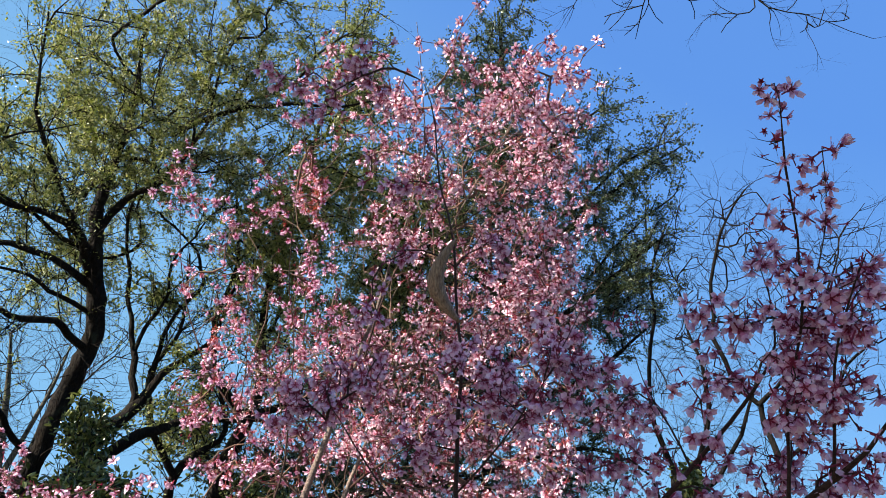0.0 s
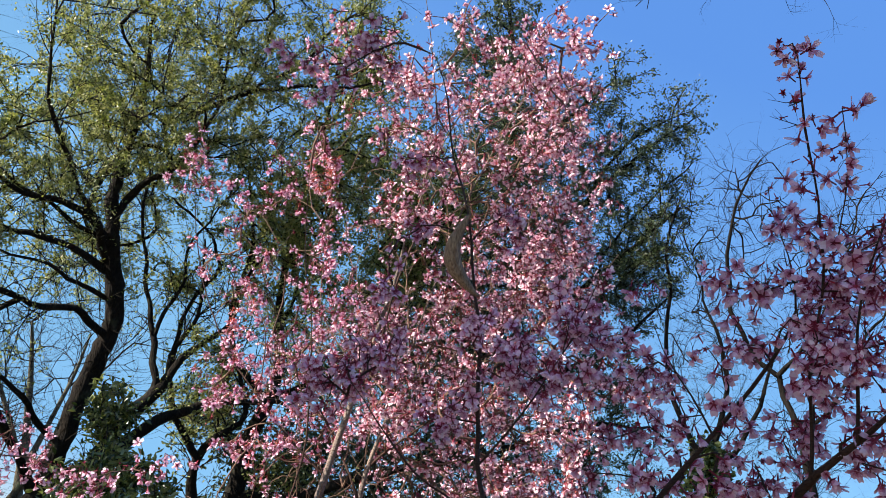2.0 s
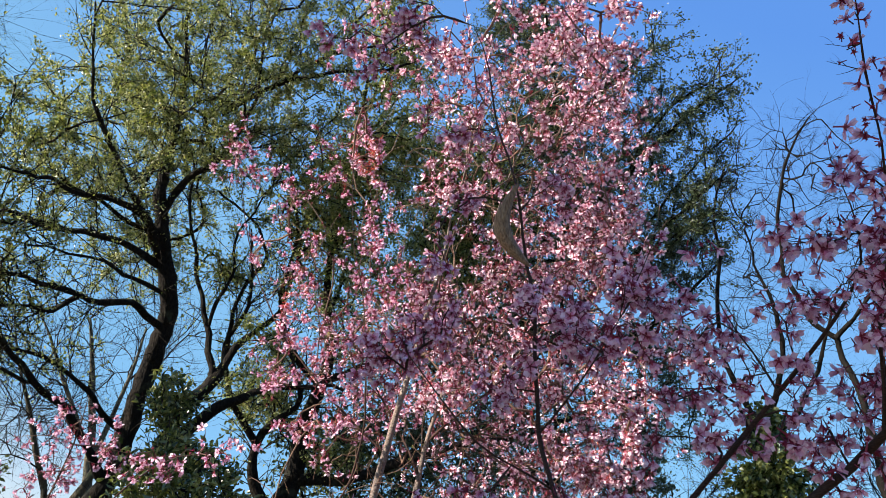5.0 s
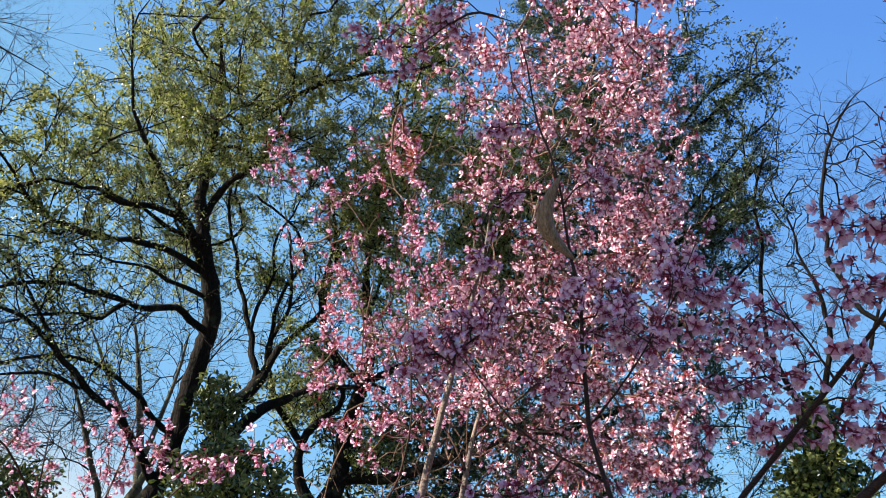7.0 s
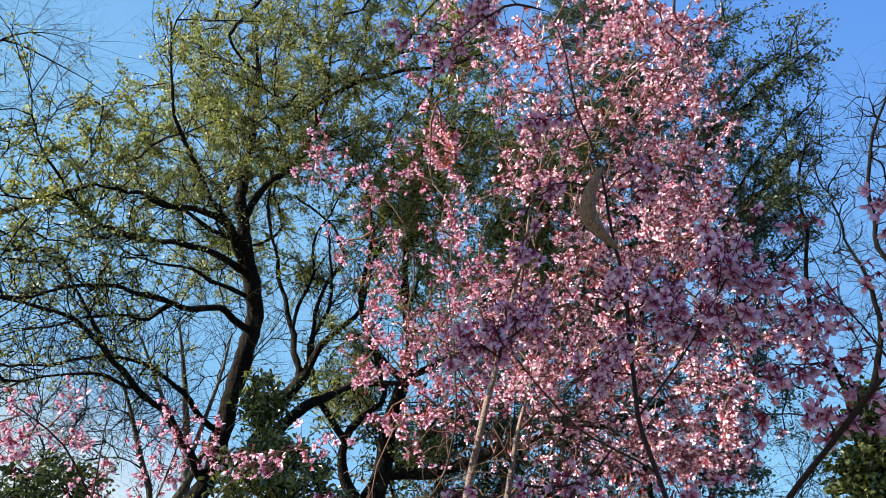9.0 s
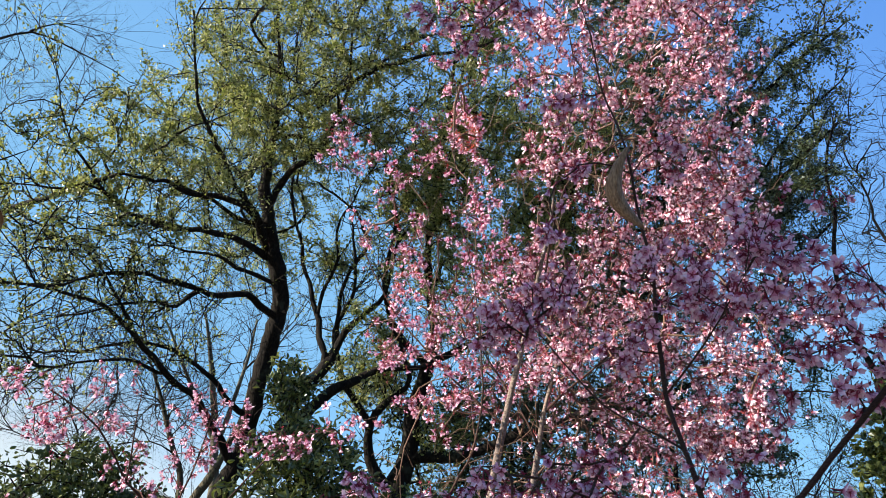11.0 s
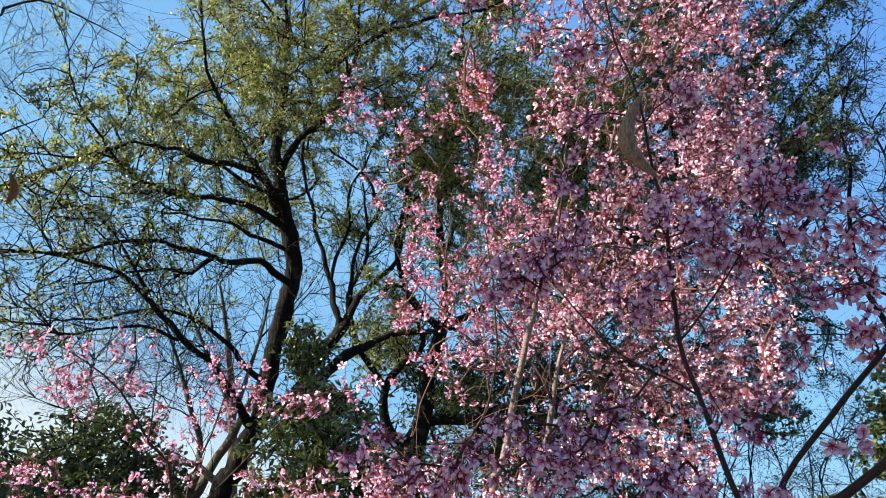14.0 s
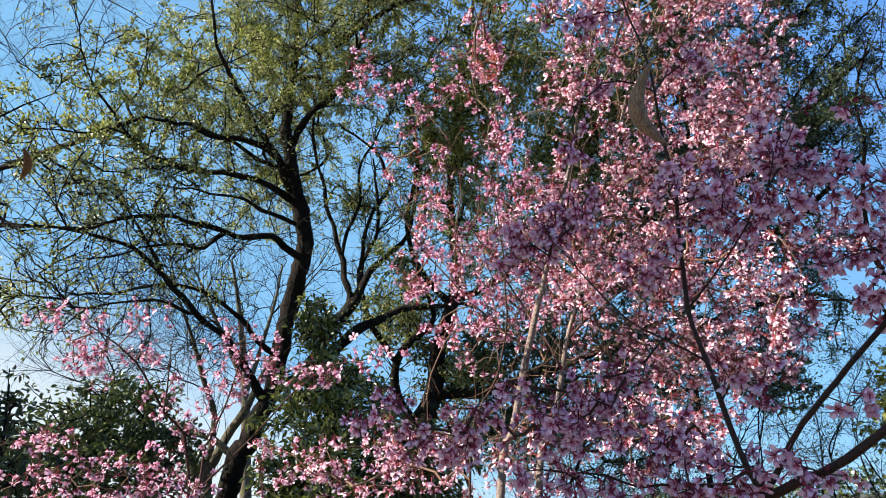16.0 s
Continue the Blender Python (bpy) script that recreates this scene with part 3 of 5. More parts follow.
    t.limb([(-4.05, 5.83, 3.33, 0.0218), (-4.16, 5.64, 3.32, 0.0172), (-4.26, 5.29, 3.35, 0.0126), (-4.48, 5.01, 3.23, 0.0083), (-4.68, 4.77, 2.98, 0.0041)], "limb", 0.1, 8, 0.1, 0.024)
    t.limb([(-4.09, 5.34, 3.55, 0.0188), (-4.16, 5.17, 3.82, 0.0147), (-4.23, 4.99, 4.09, 0.0105), (-4.33, 4.67, 4.24, 0.0062)], "limb", 0.1, 8, 0.1, 0.024)
    t.limb([(-3.24, 7.35, 4.30, 0.0229), (-3.03, 7.34, 4.82, 0.0180), (-2.91, 7.15, 5.30, 0.0129), (-2.51, 7.01, 5.80, 0.0077)], "limb", 0.1, 8, 0.1, 0.024)
    def behind(centre, radii, count, far=1.2):
        """The same clump further from the viewer, past the limbs."""
        eye = np.array([-0.06, 0.0, 1.55])
        return tuple(eye + (np.array(centre) - eye) * far), tuple(np.array(radii) * far), count

    # first clump of crown and of sparse: unseen, added for shade
    crown = [((-7.6, 4.5, 5.2), (1.3, 1.3, 1.3), 40), ((-2.64, 5.54, 6.73), (1.29, 1.20, 0.74), 200), behind((-2.64, 5.54, 6.73), (1.29, 1.00, 0.74), 200), ((-3.30, 5.58, 5.95), (1.02, 1.10, 0.66), 170), behind((-3.30, 5.58, 5.95), (1.02, 1.00, 0.66), 240), ((-2.15, 6.27, 6.41), (0.75, 1.10, 0.82), 75), ((-3.73, 5.08, 5.31), (0.73, 1.00, 0.50), 85), ((-2.59, 6.03, 5.82), (0.72, 0.90, 0.48), 60), behind((-2.59, 6.03, 5.82), (0.72, 0.90, 0.48), 90, 1.15),
             ((-4.04, 4.84, 4.69), (0.80, 1.20, 0.54), 75), ((-4.00, 4.47, 5.23), (0.43, 0.90, 0.38), 30), ((-1.64, 5.99, 6.94), (0.50, 1.20, 0.57), 70), ((-2.36, 4.99, 7.65), (1.51, 1.60, 0.88), 190), ((-2.20, 7.14, 5.86), (0.79, 1.20, 0.59), 110), ((-1.05, 6.6, 7.75), (0.6, 0.8, 0.5), 110), ((-4.18, 4.47, 4.75), (0.37, 0.90, 0.32), 30), ((-4.63, 4.10, 4.43), (0.31, 0.70, 0.36), 18), ((-2.17, 6.27, 6.29), (0.50, 1.00, 0.50), 45),
             behind((-3.46, 6.35, 4.82), (0.40, 0.50, 0.30), 60), behind((-3.64, 5.54, 5.14), (0.80, 1.00, 0.40), 110, 1.25), behind((-3.05, 6.30, 5.50), (0.60, 1.00, 0.52), 120), behind((-3.66, 6.33, 4.53), (0.54, 0.80, 0.42), 70)]
    sparse = [((-7.4, 3.6, 4.2), (1.2, 1.0, 1.0), 38), ((-4.15, 4.94, 4.13), (0.69, 1.10, 0.32), 105), ((-4.13, 5.55, 3.70), (0.66, 1.00, 0.44), 120), ((-4.54, 4.53, 4.16), (0.74, 1.00, 0.53), 135), ((-4.65, 4.57, 3.59), (0.63, 1.00, 0.47), 105), ((-4.22, 5.18, 4.27), (0.61, 1.00, 0.44), 105), ((-4.76, 4.64, 3.15), (0.47, 0.80, 0.26), 75)]
    t.grow(cloud([(c, r, max(6, n // 8)) for c, r, n in crown + sparse], t.rng), 0.14, 0.005, 0.46, 0.2, 0.7, 0.04, keep=True, name="branchwork")
    pts = cloud([(c, r, round(0.8 * n)) for c, r, n in crown], t.rng)
    way = t.grow(pts, 0.12, 0.003, 0.42, 0.2, 0.7, 0.03)
    t.foliage(pts, way, 56, 0.03, OAK_LEAF, 0.56, 0.06)
    pts = cloud(sparse, t.rng)
    way = t.grow(pts, 0.12, 0.0032, 0.42, 0.22, 0.7, 0.03)
    t.foliage(pts, way, 13, 0.03, OAK_LEAF, 0.56, 0.07)
    pts, way = t.shoots(600, 0.55, 0.0048, 2, 4, 0.6, 0.1, 0.9, 0.06)
    leafy = (pts[:, 2] > 4.4) & (t.rng.random(len(pts)) < 0.3) | (t.rng.random(len(pts)) < 0.06)
    t.foliage(pts[leafy], way[leafy], 4, 0.03, OAK_LEAF, 0.56, 0.05)
    pts, way = t.shoots(240, 0.5, 0.0045, 1, 1, 0.35, 0.8, 0.3, 0.03)
    leafy = pts[:, 2] > 4.3
    t.foliage(pts[leafy], way[leafy], 8, 0.03, OAK_LEAF, 0.56, 0.05)
    t.shoots(620, 0.62, 0.0065, 3, 3, 0.9, 0.1, 1.3, 0.2)


def back_oak():
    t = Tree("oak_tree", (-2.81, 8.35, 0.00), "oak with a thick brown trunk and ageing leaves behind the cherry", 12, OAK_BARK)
    t.limb([(-2.78, 8.36, 0.00, 0.2226), (-2.73, 8.36, 2.14, 0.1517), (-2.53, 8.34, 2.77, 0.1052), (-2.42, 8.28, 3.28, 0.0890), (-2.20, 8.21, 3.76, 0.0769), (-2.09, 8.21, 4.21, 0.0655), (-2.13, 8.13, 4.69, 0.0538), (-2.08, 7.92, 5.20, 0.0414), (-1.86, 7.65, 6.03, 0.0293), (-1.58, 7.29, 6.85, 0.0190), (-1.38, 6.93, 7.50, 0.0107)], "trunk", 0.16, 14)
    t.limb([(-2.65, 8.36, 2.33, 0.0728), (-2.90, 8.12, 2.77, 0.0600), (-2.83, 7.97, 3.13, 0.0475), (-2.65, 7.98, 3.35, 0.0395), (-2.35, 8.00, 3.62, 0.0277), (-2.48, 7.80, 4.13, 0.0178)])
    t.limb([(-2.51, 8.35, 2.77, 0.0688), (-1.81, 8.31, 2.77, 0.0593), (-1.27, 8.28, 2.90, 0.0508), (-0.81, 8.22, 2.97, 0.0386), (-0.36, 8.12, 3.07, 0.0285), (0.17, 8.02, 3.09, 0.0189), (0.75, 7.84, 3.23, 0.0093)])
    t.limb([(-2.16, 8.20, 3.86, 0.0486), (-1.66, 8.36, 4.05, 0.0368), (-1.08, 8.40, 4.49, 0.0290), (-0.67, 8.32, 5.06, 0.0209), (-0.21, 8.04, 5.90, 0.0127)])
    t.limb([(-2.83, 7.97, 3.13, 0.0428), (-3.06, 7.65, 3.62, 0.0326), (-3.06, 7.50, 4.12, 0.0261), (-2.80, 7.38, 4.66, 0.0195), (-2.78, 7.17, 5.35, 0.0099)])
    t.limb([(-2.20, 8.21, 3.76, 0.0438), (-2.53, 7.97, 4.26, 0.0337), (-2.57, 7.73, 4.83, 0.0270), (-2.36, 7.59, 5.48, 0.0205), (-2.41, 7.26, 6.23, 0.0103)])
    pts = cloud([((-1.43, 7.21, 6.45), (0.74, 1.10, 0.74), 250), ((-1.87, 7.57, 5.69), (0.74, 1.20, 0.61), 528), ((-0.82, 7.75, 6.11), (0.83, 1.20, 0.76), 520), ((-1.91, 7.91, 4.97), (0.67, 1.10, 0.61), 130), ((-1.01, 8.20, 5.19), (0.83, 1.10, 0.62), 275),
                 ((-1.00, 6.92, 7.26), (0.55, 1.00, 0.55), 190), ((-1.81, 8.24, 4.61), (0.62, 1.20, 0.83), 120), ((-2.88, 8.13, 3.72), (0.48, 1.00, 0.41), 138), ((-2.07, 8.62, 3.04), (0.41, 0.80, 0.34), 138), ((-2.81, 7.94, 4.20), (0.40, 0.80, 0.27), 80), ((-3.17, 7.48, 5.01), (0.47, 0.80, 0.27), 70), ((-2.44, 7.78, 5.05), (0.34, 0.80, 0.61), 45), ((-1.55, 7.62, 6.52), (0.85, 0.80, 0.63), 140), ((-0.46, 7.89, 6.69), (0.58, 0.80, 0.65), 170), ((-0.05, 8.3, 6.1), (0.65, 0.80, 0.70), 260), ((-0.6, 8.4, 5.3), (0.7, 0.80, 0.60), 220)], t.rng)
    way = t.grow(pts, 0.16, 0.0034, 0.4, 0.12, 0.7, 0.04)
    t.foliage(pts, way, 24, 0.04, RUST_LEAF, 0.58, 0.09, kite=True)
    pts, way = t.shoots(220, 0.7, 0.008, 3, 3, 0.9, 0.2, 0.8, 0.3)
    t.foliage(pts[::9], way[::9], 1, 0.044, RUST_LEAF, 0.5, 0.05)


def dark_evergreen():
    t = Tree("evergreen_tree", (0.49, 9.66, 0.00), "tall dark green evergreen tree behind the blossom", 13, BARE_BARK)
    t.limb([(0.45, 9.66, 0.00, 0.0406), (0.49, 9.66, 3.24, 0.0293), (0.68, 9.31, 4.62, 0.0248), (0.83, 8.73, 5.98, 0.0225), (0.85, 7.97, 7.24, 0.0180), (0.75, 7.17, 8.23, 0.0270), (0.69, 6.80, 8.61, 0.0113)], "trunk", 0.2, 12)
    t.limb([(0.71, 9.26, 4.76, 0.0315), (1.67, 8.68, 5.35, 0.0353), (2.21, 8.29, 5.68, 0.0240), (2.71, 7.87, 5.97, 0.0130)])
    t.limb([(0.83, 8.80, 5.85, 0.0293), (1.66, 8.32, 6.30, 0.0335), (2.20, 7.86, 6.65, 0.0221), (2.87, 7.34, 6.90, 0.0087)])
    t.limb([(0.64, 9.44, 4.21, 0.0315), (1.69, 9.01, 4.48, 0.0353), (2.23, 8.67, 4.78, 0.0218), (2.63, 8.43, 5.11, 0.0109)])
    t.limb([(0.53, 9.61, 3.52, 0.0293), (1.57, 9.35, 3.71, 0.0312), (2.02, 9.17, 3.65, 0.0177), (2.33, 9.13, 3.49, 0.0088)])
    t.limb([(0.98, 8.21, 6.87, 0.0406), (1.48, 7.72, 7.28, 0.0268), (1.94, 7.34, 7.47, 0.0132)])
    t.limb([(1.59, 8.37, 6.24, 0.0201), (2.07, 7.81, 6.79, 0.0155), (2.50, 7.45, 6.92, 0.0109), (2.84, 7.29, 6.98, 0.0044)])
    t.limb([(1.83, 8.51, 5.66, 0.0199), (2.36, 8.00, 6.15, 0.0131), (2.81, 7.69, 6.41, 0.0087), (2.85, 7.52, 6.46, 0.0043)])
    t.limb([(1.95, 8.58, 5.44, 0.0177), (2.46, 8.30, 5.52, 0.0131), (2.69, 8.12, 5.49, 0.0043)])
    pts = cloud([((2.59, 7.49, 6.82), (0.47, 0.80, 0.33), 60), ((2.30, 7.83, 6.45), (0.62, 0.90, 0.44), 130), ((2.38, 8.16, 5.84), (0.55, 0.90, 0.51), 190), ((2.33, 8.42, 5.35), (0.55, 0.90, 0.44), 170), ((1.87, 8.71, 5.19), (0.59, 1.00, 0.44), 204),
                 ((2.01, 7.45, 7.30), (0.44, 0.90, 0.37), 100), ((0.66, 7.40, 7.95), (0.76, 1.10, 0.55), 380), ((0.92, 8.13, 7.00), (1.28, 1.30, 0.90), 600), ((1.16, 8.71, 5.95), (0.98, 1.30, 0.90), 440), ((1.75, 9.18, 4.23), (0.74, 1.00, 0.45), 260),
                 ((1.67, 9.41, 3.30), (0.89, 1.00, 0.52), 221), ((0.21, 9.42, 4.68), (1.06, 1.00, 0.91), 255), ((0.78, 6.9, 8.5), (0.45, 0.80, 0.33), 70), ((-0.73, 9.76, 4.51), (1.56, 1.00, 1.09), 330), ((-1.61, 9.72, 2.44), (1.37, 0.90, 0.61), 300), ((-0.39, 9.87, 1.95), (1.14, 0.90, 0.46), 160), ((0.03, 9.37, 5.65), (1.56, 1.00, 1.09), 1200), ((-0.42, 9.88, 4.53), (1.89, 1.00, 1.18), 1100), ((-0.08, 10.20, 2.81), (1.03, 0.90, 0.87), 420), ((0.95, 8.54, 7.09), (1.02, 1.00, 1.17), 420), ((0.56, 9.65, 3.31), (1.20, 1.00, 0.68), 221), ((1.95, 8.35, 6.55), (0.34, 0.80, 0.83), 150), ((2.16, 8.73, 5.74), (0.34, 0.80, 0.61), 80), ((0.26, 8.85, 6.87), (0.55, 0.70, 0.71), 240), ((0.74, 8.41, 7.50), (0.47, 0.70, 0.47), 150), ((0.22, 7.77, 8.35), (0.47, 0.70, 0.47), 140)], t.rng)
    way = t.grow(pts, 0.16, 0.0032, 0.38, 0.12, 0.7, 0.03)
    t.foliage(pts, way, 25, 0.036, DARK_LEAF, 0.55, 0.068, kite=True)
    pts, way = t.shoots(180, 0.4, 0.0055, 2, 5, 0.6, 0.05, 0.7, 0.07)
    t.foliage(pts, way, 3, 0.036, DARK_LEAF, 0.55, 0.04, kite=True)


def bare_trees():
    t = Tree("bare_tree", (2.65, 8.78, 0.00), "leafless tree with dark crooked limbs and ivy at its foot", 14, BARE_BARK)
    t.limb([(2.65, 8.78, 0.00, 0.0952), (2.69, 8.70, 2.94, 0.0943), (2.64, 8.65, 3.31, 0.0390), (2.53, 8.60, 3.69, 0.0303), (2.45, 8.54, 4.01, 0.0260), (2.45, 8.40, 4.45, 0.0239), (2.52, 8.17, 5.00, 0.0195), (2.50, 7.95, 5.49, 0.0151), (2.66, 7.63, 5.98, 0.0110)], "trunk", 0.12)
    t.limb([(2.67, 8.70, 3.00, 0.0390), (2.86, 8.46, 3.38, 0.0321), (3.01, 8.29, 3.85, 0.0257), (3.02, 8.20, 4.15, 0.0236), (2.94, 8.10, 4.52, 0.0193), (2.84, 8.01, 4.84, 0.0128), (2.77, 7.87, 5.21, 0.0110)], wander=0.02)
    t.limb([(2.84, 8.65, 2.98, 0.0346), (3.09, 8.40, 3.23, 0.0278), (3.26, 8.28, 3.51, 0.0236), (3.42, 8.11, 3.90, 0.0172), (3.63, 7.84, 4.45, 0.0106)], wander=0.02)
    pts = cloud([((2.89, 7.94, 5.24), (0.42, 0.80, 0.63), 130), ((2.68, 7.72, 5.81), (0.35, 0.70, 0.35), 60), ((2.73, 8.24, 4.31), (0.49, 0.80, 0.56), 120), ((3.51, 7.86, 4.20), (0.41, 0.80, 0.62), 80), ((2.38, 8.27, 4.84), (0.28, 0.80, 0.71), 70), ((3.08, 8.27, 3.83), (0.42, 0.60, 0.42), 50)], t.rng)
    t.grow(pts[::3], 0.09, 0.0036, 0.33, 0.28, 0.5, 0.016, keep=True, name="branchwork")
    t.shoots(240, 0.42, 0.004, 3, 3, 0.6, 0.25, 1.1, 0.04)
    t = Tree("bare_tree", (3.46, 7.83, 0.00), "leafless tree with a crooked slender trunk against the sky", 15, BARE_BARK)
    t.limb([(3.49, 7.82, 0.00, 0.0653), (3.48, 7.81, 2.53, 0.0445), (3.47, 7.75, 2.96, 0.0364), (3.43, 7.70, 3.30, 0.0324), (3.35, 7.67, 3.59, 0.0303), (3.32, 7.62, 3.81, 0.0284), (3.14, 7.65, 3.96, 0.0264), (3.01, 7.60, 4.26, 0.0243), (2.95, 7.49, 4.61, 0.0222), (2.95, 7.30, 5.06, 0.0202), (3.00, 7.09, 5.42, 0.0162), (3.09, 6.92, 5.66, 0.0122), (3.25, 6.70, 5.89, 0.0077)], "trunk", 0.12, wander=0.02)
    t.limb([(3.33, 7.62, 3.80, 0.0243), (3.55, 7.33, 4.01, 0.0180), (3.72, 7.00, 4.35, 0.0138), (3.88, 6.71, 4.82, 0.0098), (4.02, 6.39, 5.26, 0.0075)], wander=0.02)
    t.limb([(3.44, 7.72, 3.18, 0.0243), (3.71, 7.42, 3.44, 0.0180), (3.94, 7.05, 3.89, 0.0138), (4.22, 6.73, 4.32, 0.0101)], wander=0.02)
    pts = cloud([((3.05, 6.93, 5.67), (0.33, 0.70, 0.36), 90), ((3.22, 7.02, 5.37), (0.40, 0.80, 0.59), 130), ((3.31, 7.28, 4.75), (0.40, 0.80, 0.53), 110), ((3.80, 6.84, 4.90), (0.52, 0.80, 0.85), 150), ((4.11, 6.69, 4.55), (0.58, 0.80, 1.03), 120), ((3.77, 7.24, 3.96), (0.39, 0.70, 0.39), 60)], t.rng)
    t.grow(pts[::3], 0.09, 0.0036, 0.33, 0.28, 0.5, 0.016, keep=True, name="branchwork")
    t.shoots(240, 0.42, 0.004, 3, 3, 0.6, 0.25, 1.1, 0.04)
    ivy = Tree("ivy", (2.62, 8.47, 0.00), "thick ivy climbing the foot of the bare tree", 16, BARE_BARK)
    ivy.root["category"] = "climber"
    ivy.limb([(2.62, 8.47, 0.00, 0.0335), (2.67, 8.44, 2.60, 0.0293), (2.71, 8.42, 3.01, 0.0168), (2.72, 8.41, 3.31, 0.0109)], "stem")
    pts = cloud([((2.62, 8.43, 2.56), (0.44, 0.35, 0.46), 230), ((2.60, 8.49, 2.03), (0.62, 0.45, 0.61), 230), ((2.74, 8.45, 3.07), (0.24, 0.25, 0.28), 60)], ivy.rng)
    way = ivy.grow(pts, 0.12, 0.003, 0.4, 0.2, 0.3, 0.02)
    ivy.foliage(pts, way, 12, 0.065, GLOSSY_LEAF, 0.7, 0.07)


def far_tree():
    t = Tree("far_bare_tree", (-10.14, 17.26, 0.00), "pale thin leafless tree far behind the oak", 17, GREY_BARK, BARE_BARK)
    t.limb([(-10.02, 17.33, 0.00, 0.1993), (-10.05, 17.05, 4.57, 0.1073), (-10.04, 16.58, 6.55, 0.0690), (-10.06, 16.07, 7.95, 0.0307)], "trunk", 0.3)
    t.limb([(-10.06, 17.05, 4.57, 0.0766), (-9.35, 16.97, 6.57, 0.0460), (-8.95, 16.74, 7.86, 0.0230)], step=0.3)
    t.limb([(-10.05, 17.00, 4.85, 0.0690), (-10.58, 16.25, 6.54, 0.0460), (-10.90, 15.59, 7.76, 0.0230)], step=0.3)
    pts = cloud([((-9.76, 16.46, 7.41), (1.38, 2.00, 1.38), 260), ((-10.81, 16.10, 6.53), (1.38, 2.00, 1.07), 160), ((-7.96, 18.20, 8.34), (1.93, 2.00, 1.45), 200)], t.rng)
    t.grow(pts[::6], 0.3, 0.008, 0.3, 0.05, 1.2, 0.03, keep=True, name="branchwork")
    t.shoots(220, 1.2, 0.009, 3, 3, 0.5, 0.5, 0.4, 0.06)
    t = Tree("pale_tree", (-5.00, 7.53, 0.00), "tree with a pale lichen-grey trunk beside the oak", 18, GREY_BARK, BARE_BARK)
    t.limb([(-4.98, 7.54, 0.00, 0.1690), (-4.99, 7.53, 1.88, 0.1111), (-4.92, 7.54, 2.24, 0.0435), (-4.89, 7.52, 2.61, 0.0338), (-4.96, 7.39, 3.05, 0.0290), (-5.02, 7.26, 3.42, 0.0241), (-5.11, 7.07, 3.85, 0.0145), (-5.14, 6.81, 4.46, 0.0072)], "trunk", 0.14)
    t.limb([(-5.02, 7.51, 1.85, 0.0579), (-5.05, 7.34, 2.23, 0.0477), (-5.12, 7.16, 2.38, 0.0330), (-5.31, 7.00, 2.50, 0.0212), (-5.62, 6.75, 2.58, 0.0118)])
    t.limb([(-4.37, 7.19, 2.09, 0.0451), (-4.62, 7.14, 2.31, 0.0319), (-5.00, 6.98, 2.44, 0.0254), (-5.32, 6.75, 2.42, 0.0138)])
    t.limb([(-4.98, 7.53, 1.94, 0.0628), (-4.73, 7.54, 2.35, 0.0525), (-4.51, 7.51, 2.64, 0.0472), (-4.28, 7.56, 3.07, 0.0330), (-4.06, 7.52, 3.70, 0.0189)])
    pts = cloud([((-5.24, 7.09, 3.48), (0.76, 0.80, 0.62), 140), ((-5.68, 6.54, 3.28), (0.81, 0.80, 0.54), 110), ((-5.43, 6.75, 4.07), (0.83, 0.80, 0.41), 110)], t.rng)
    t.grow(pts[::4], 0.14, 0.004, 0.3, 0.1, 0.9, 0.02, keep=True, name="branchwork")
    t.shoots(330, 0.7, 0.005, 3, 3, 0.7, 0.2, 0.7, 0.04)


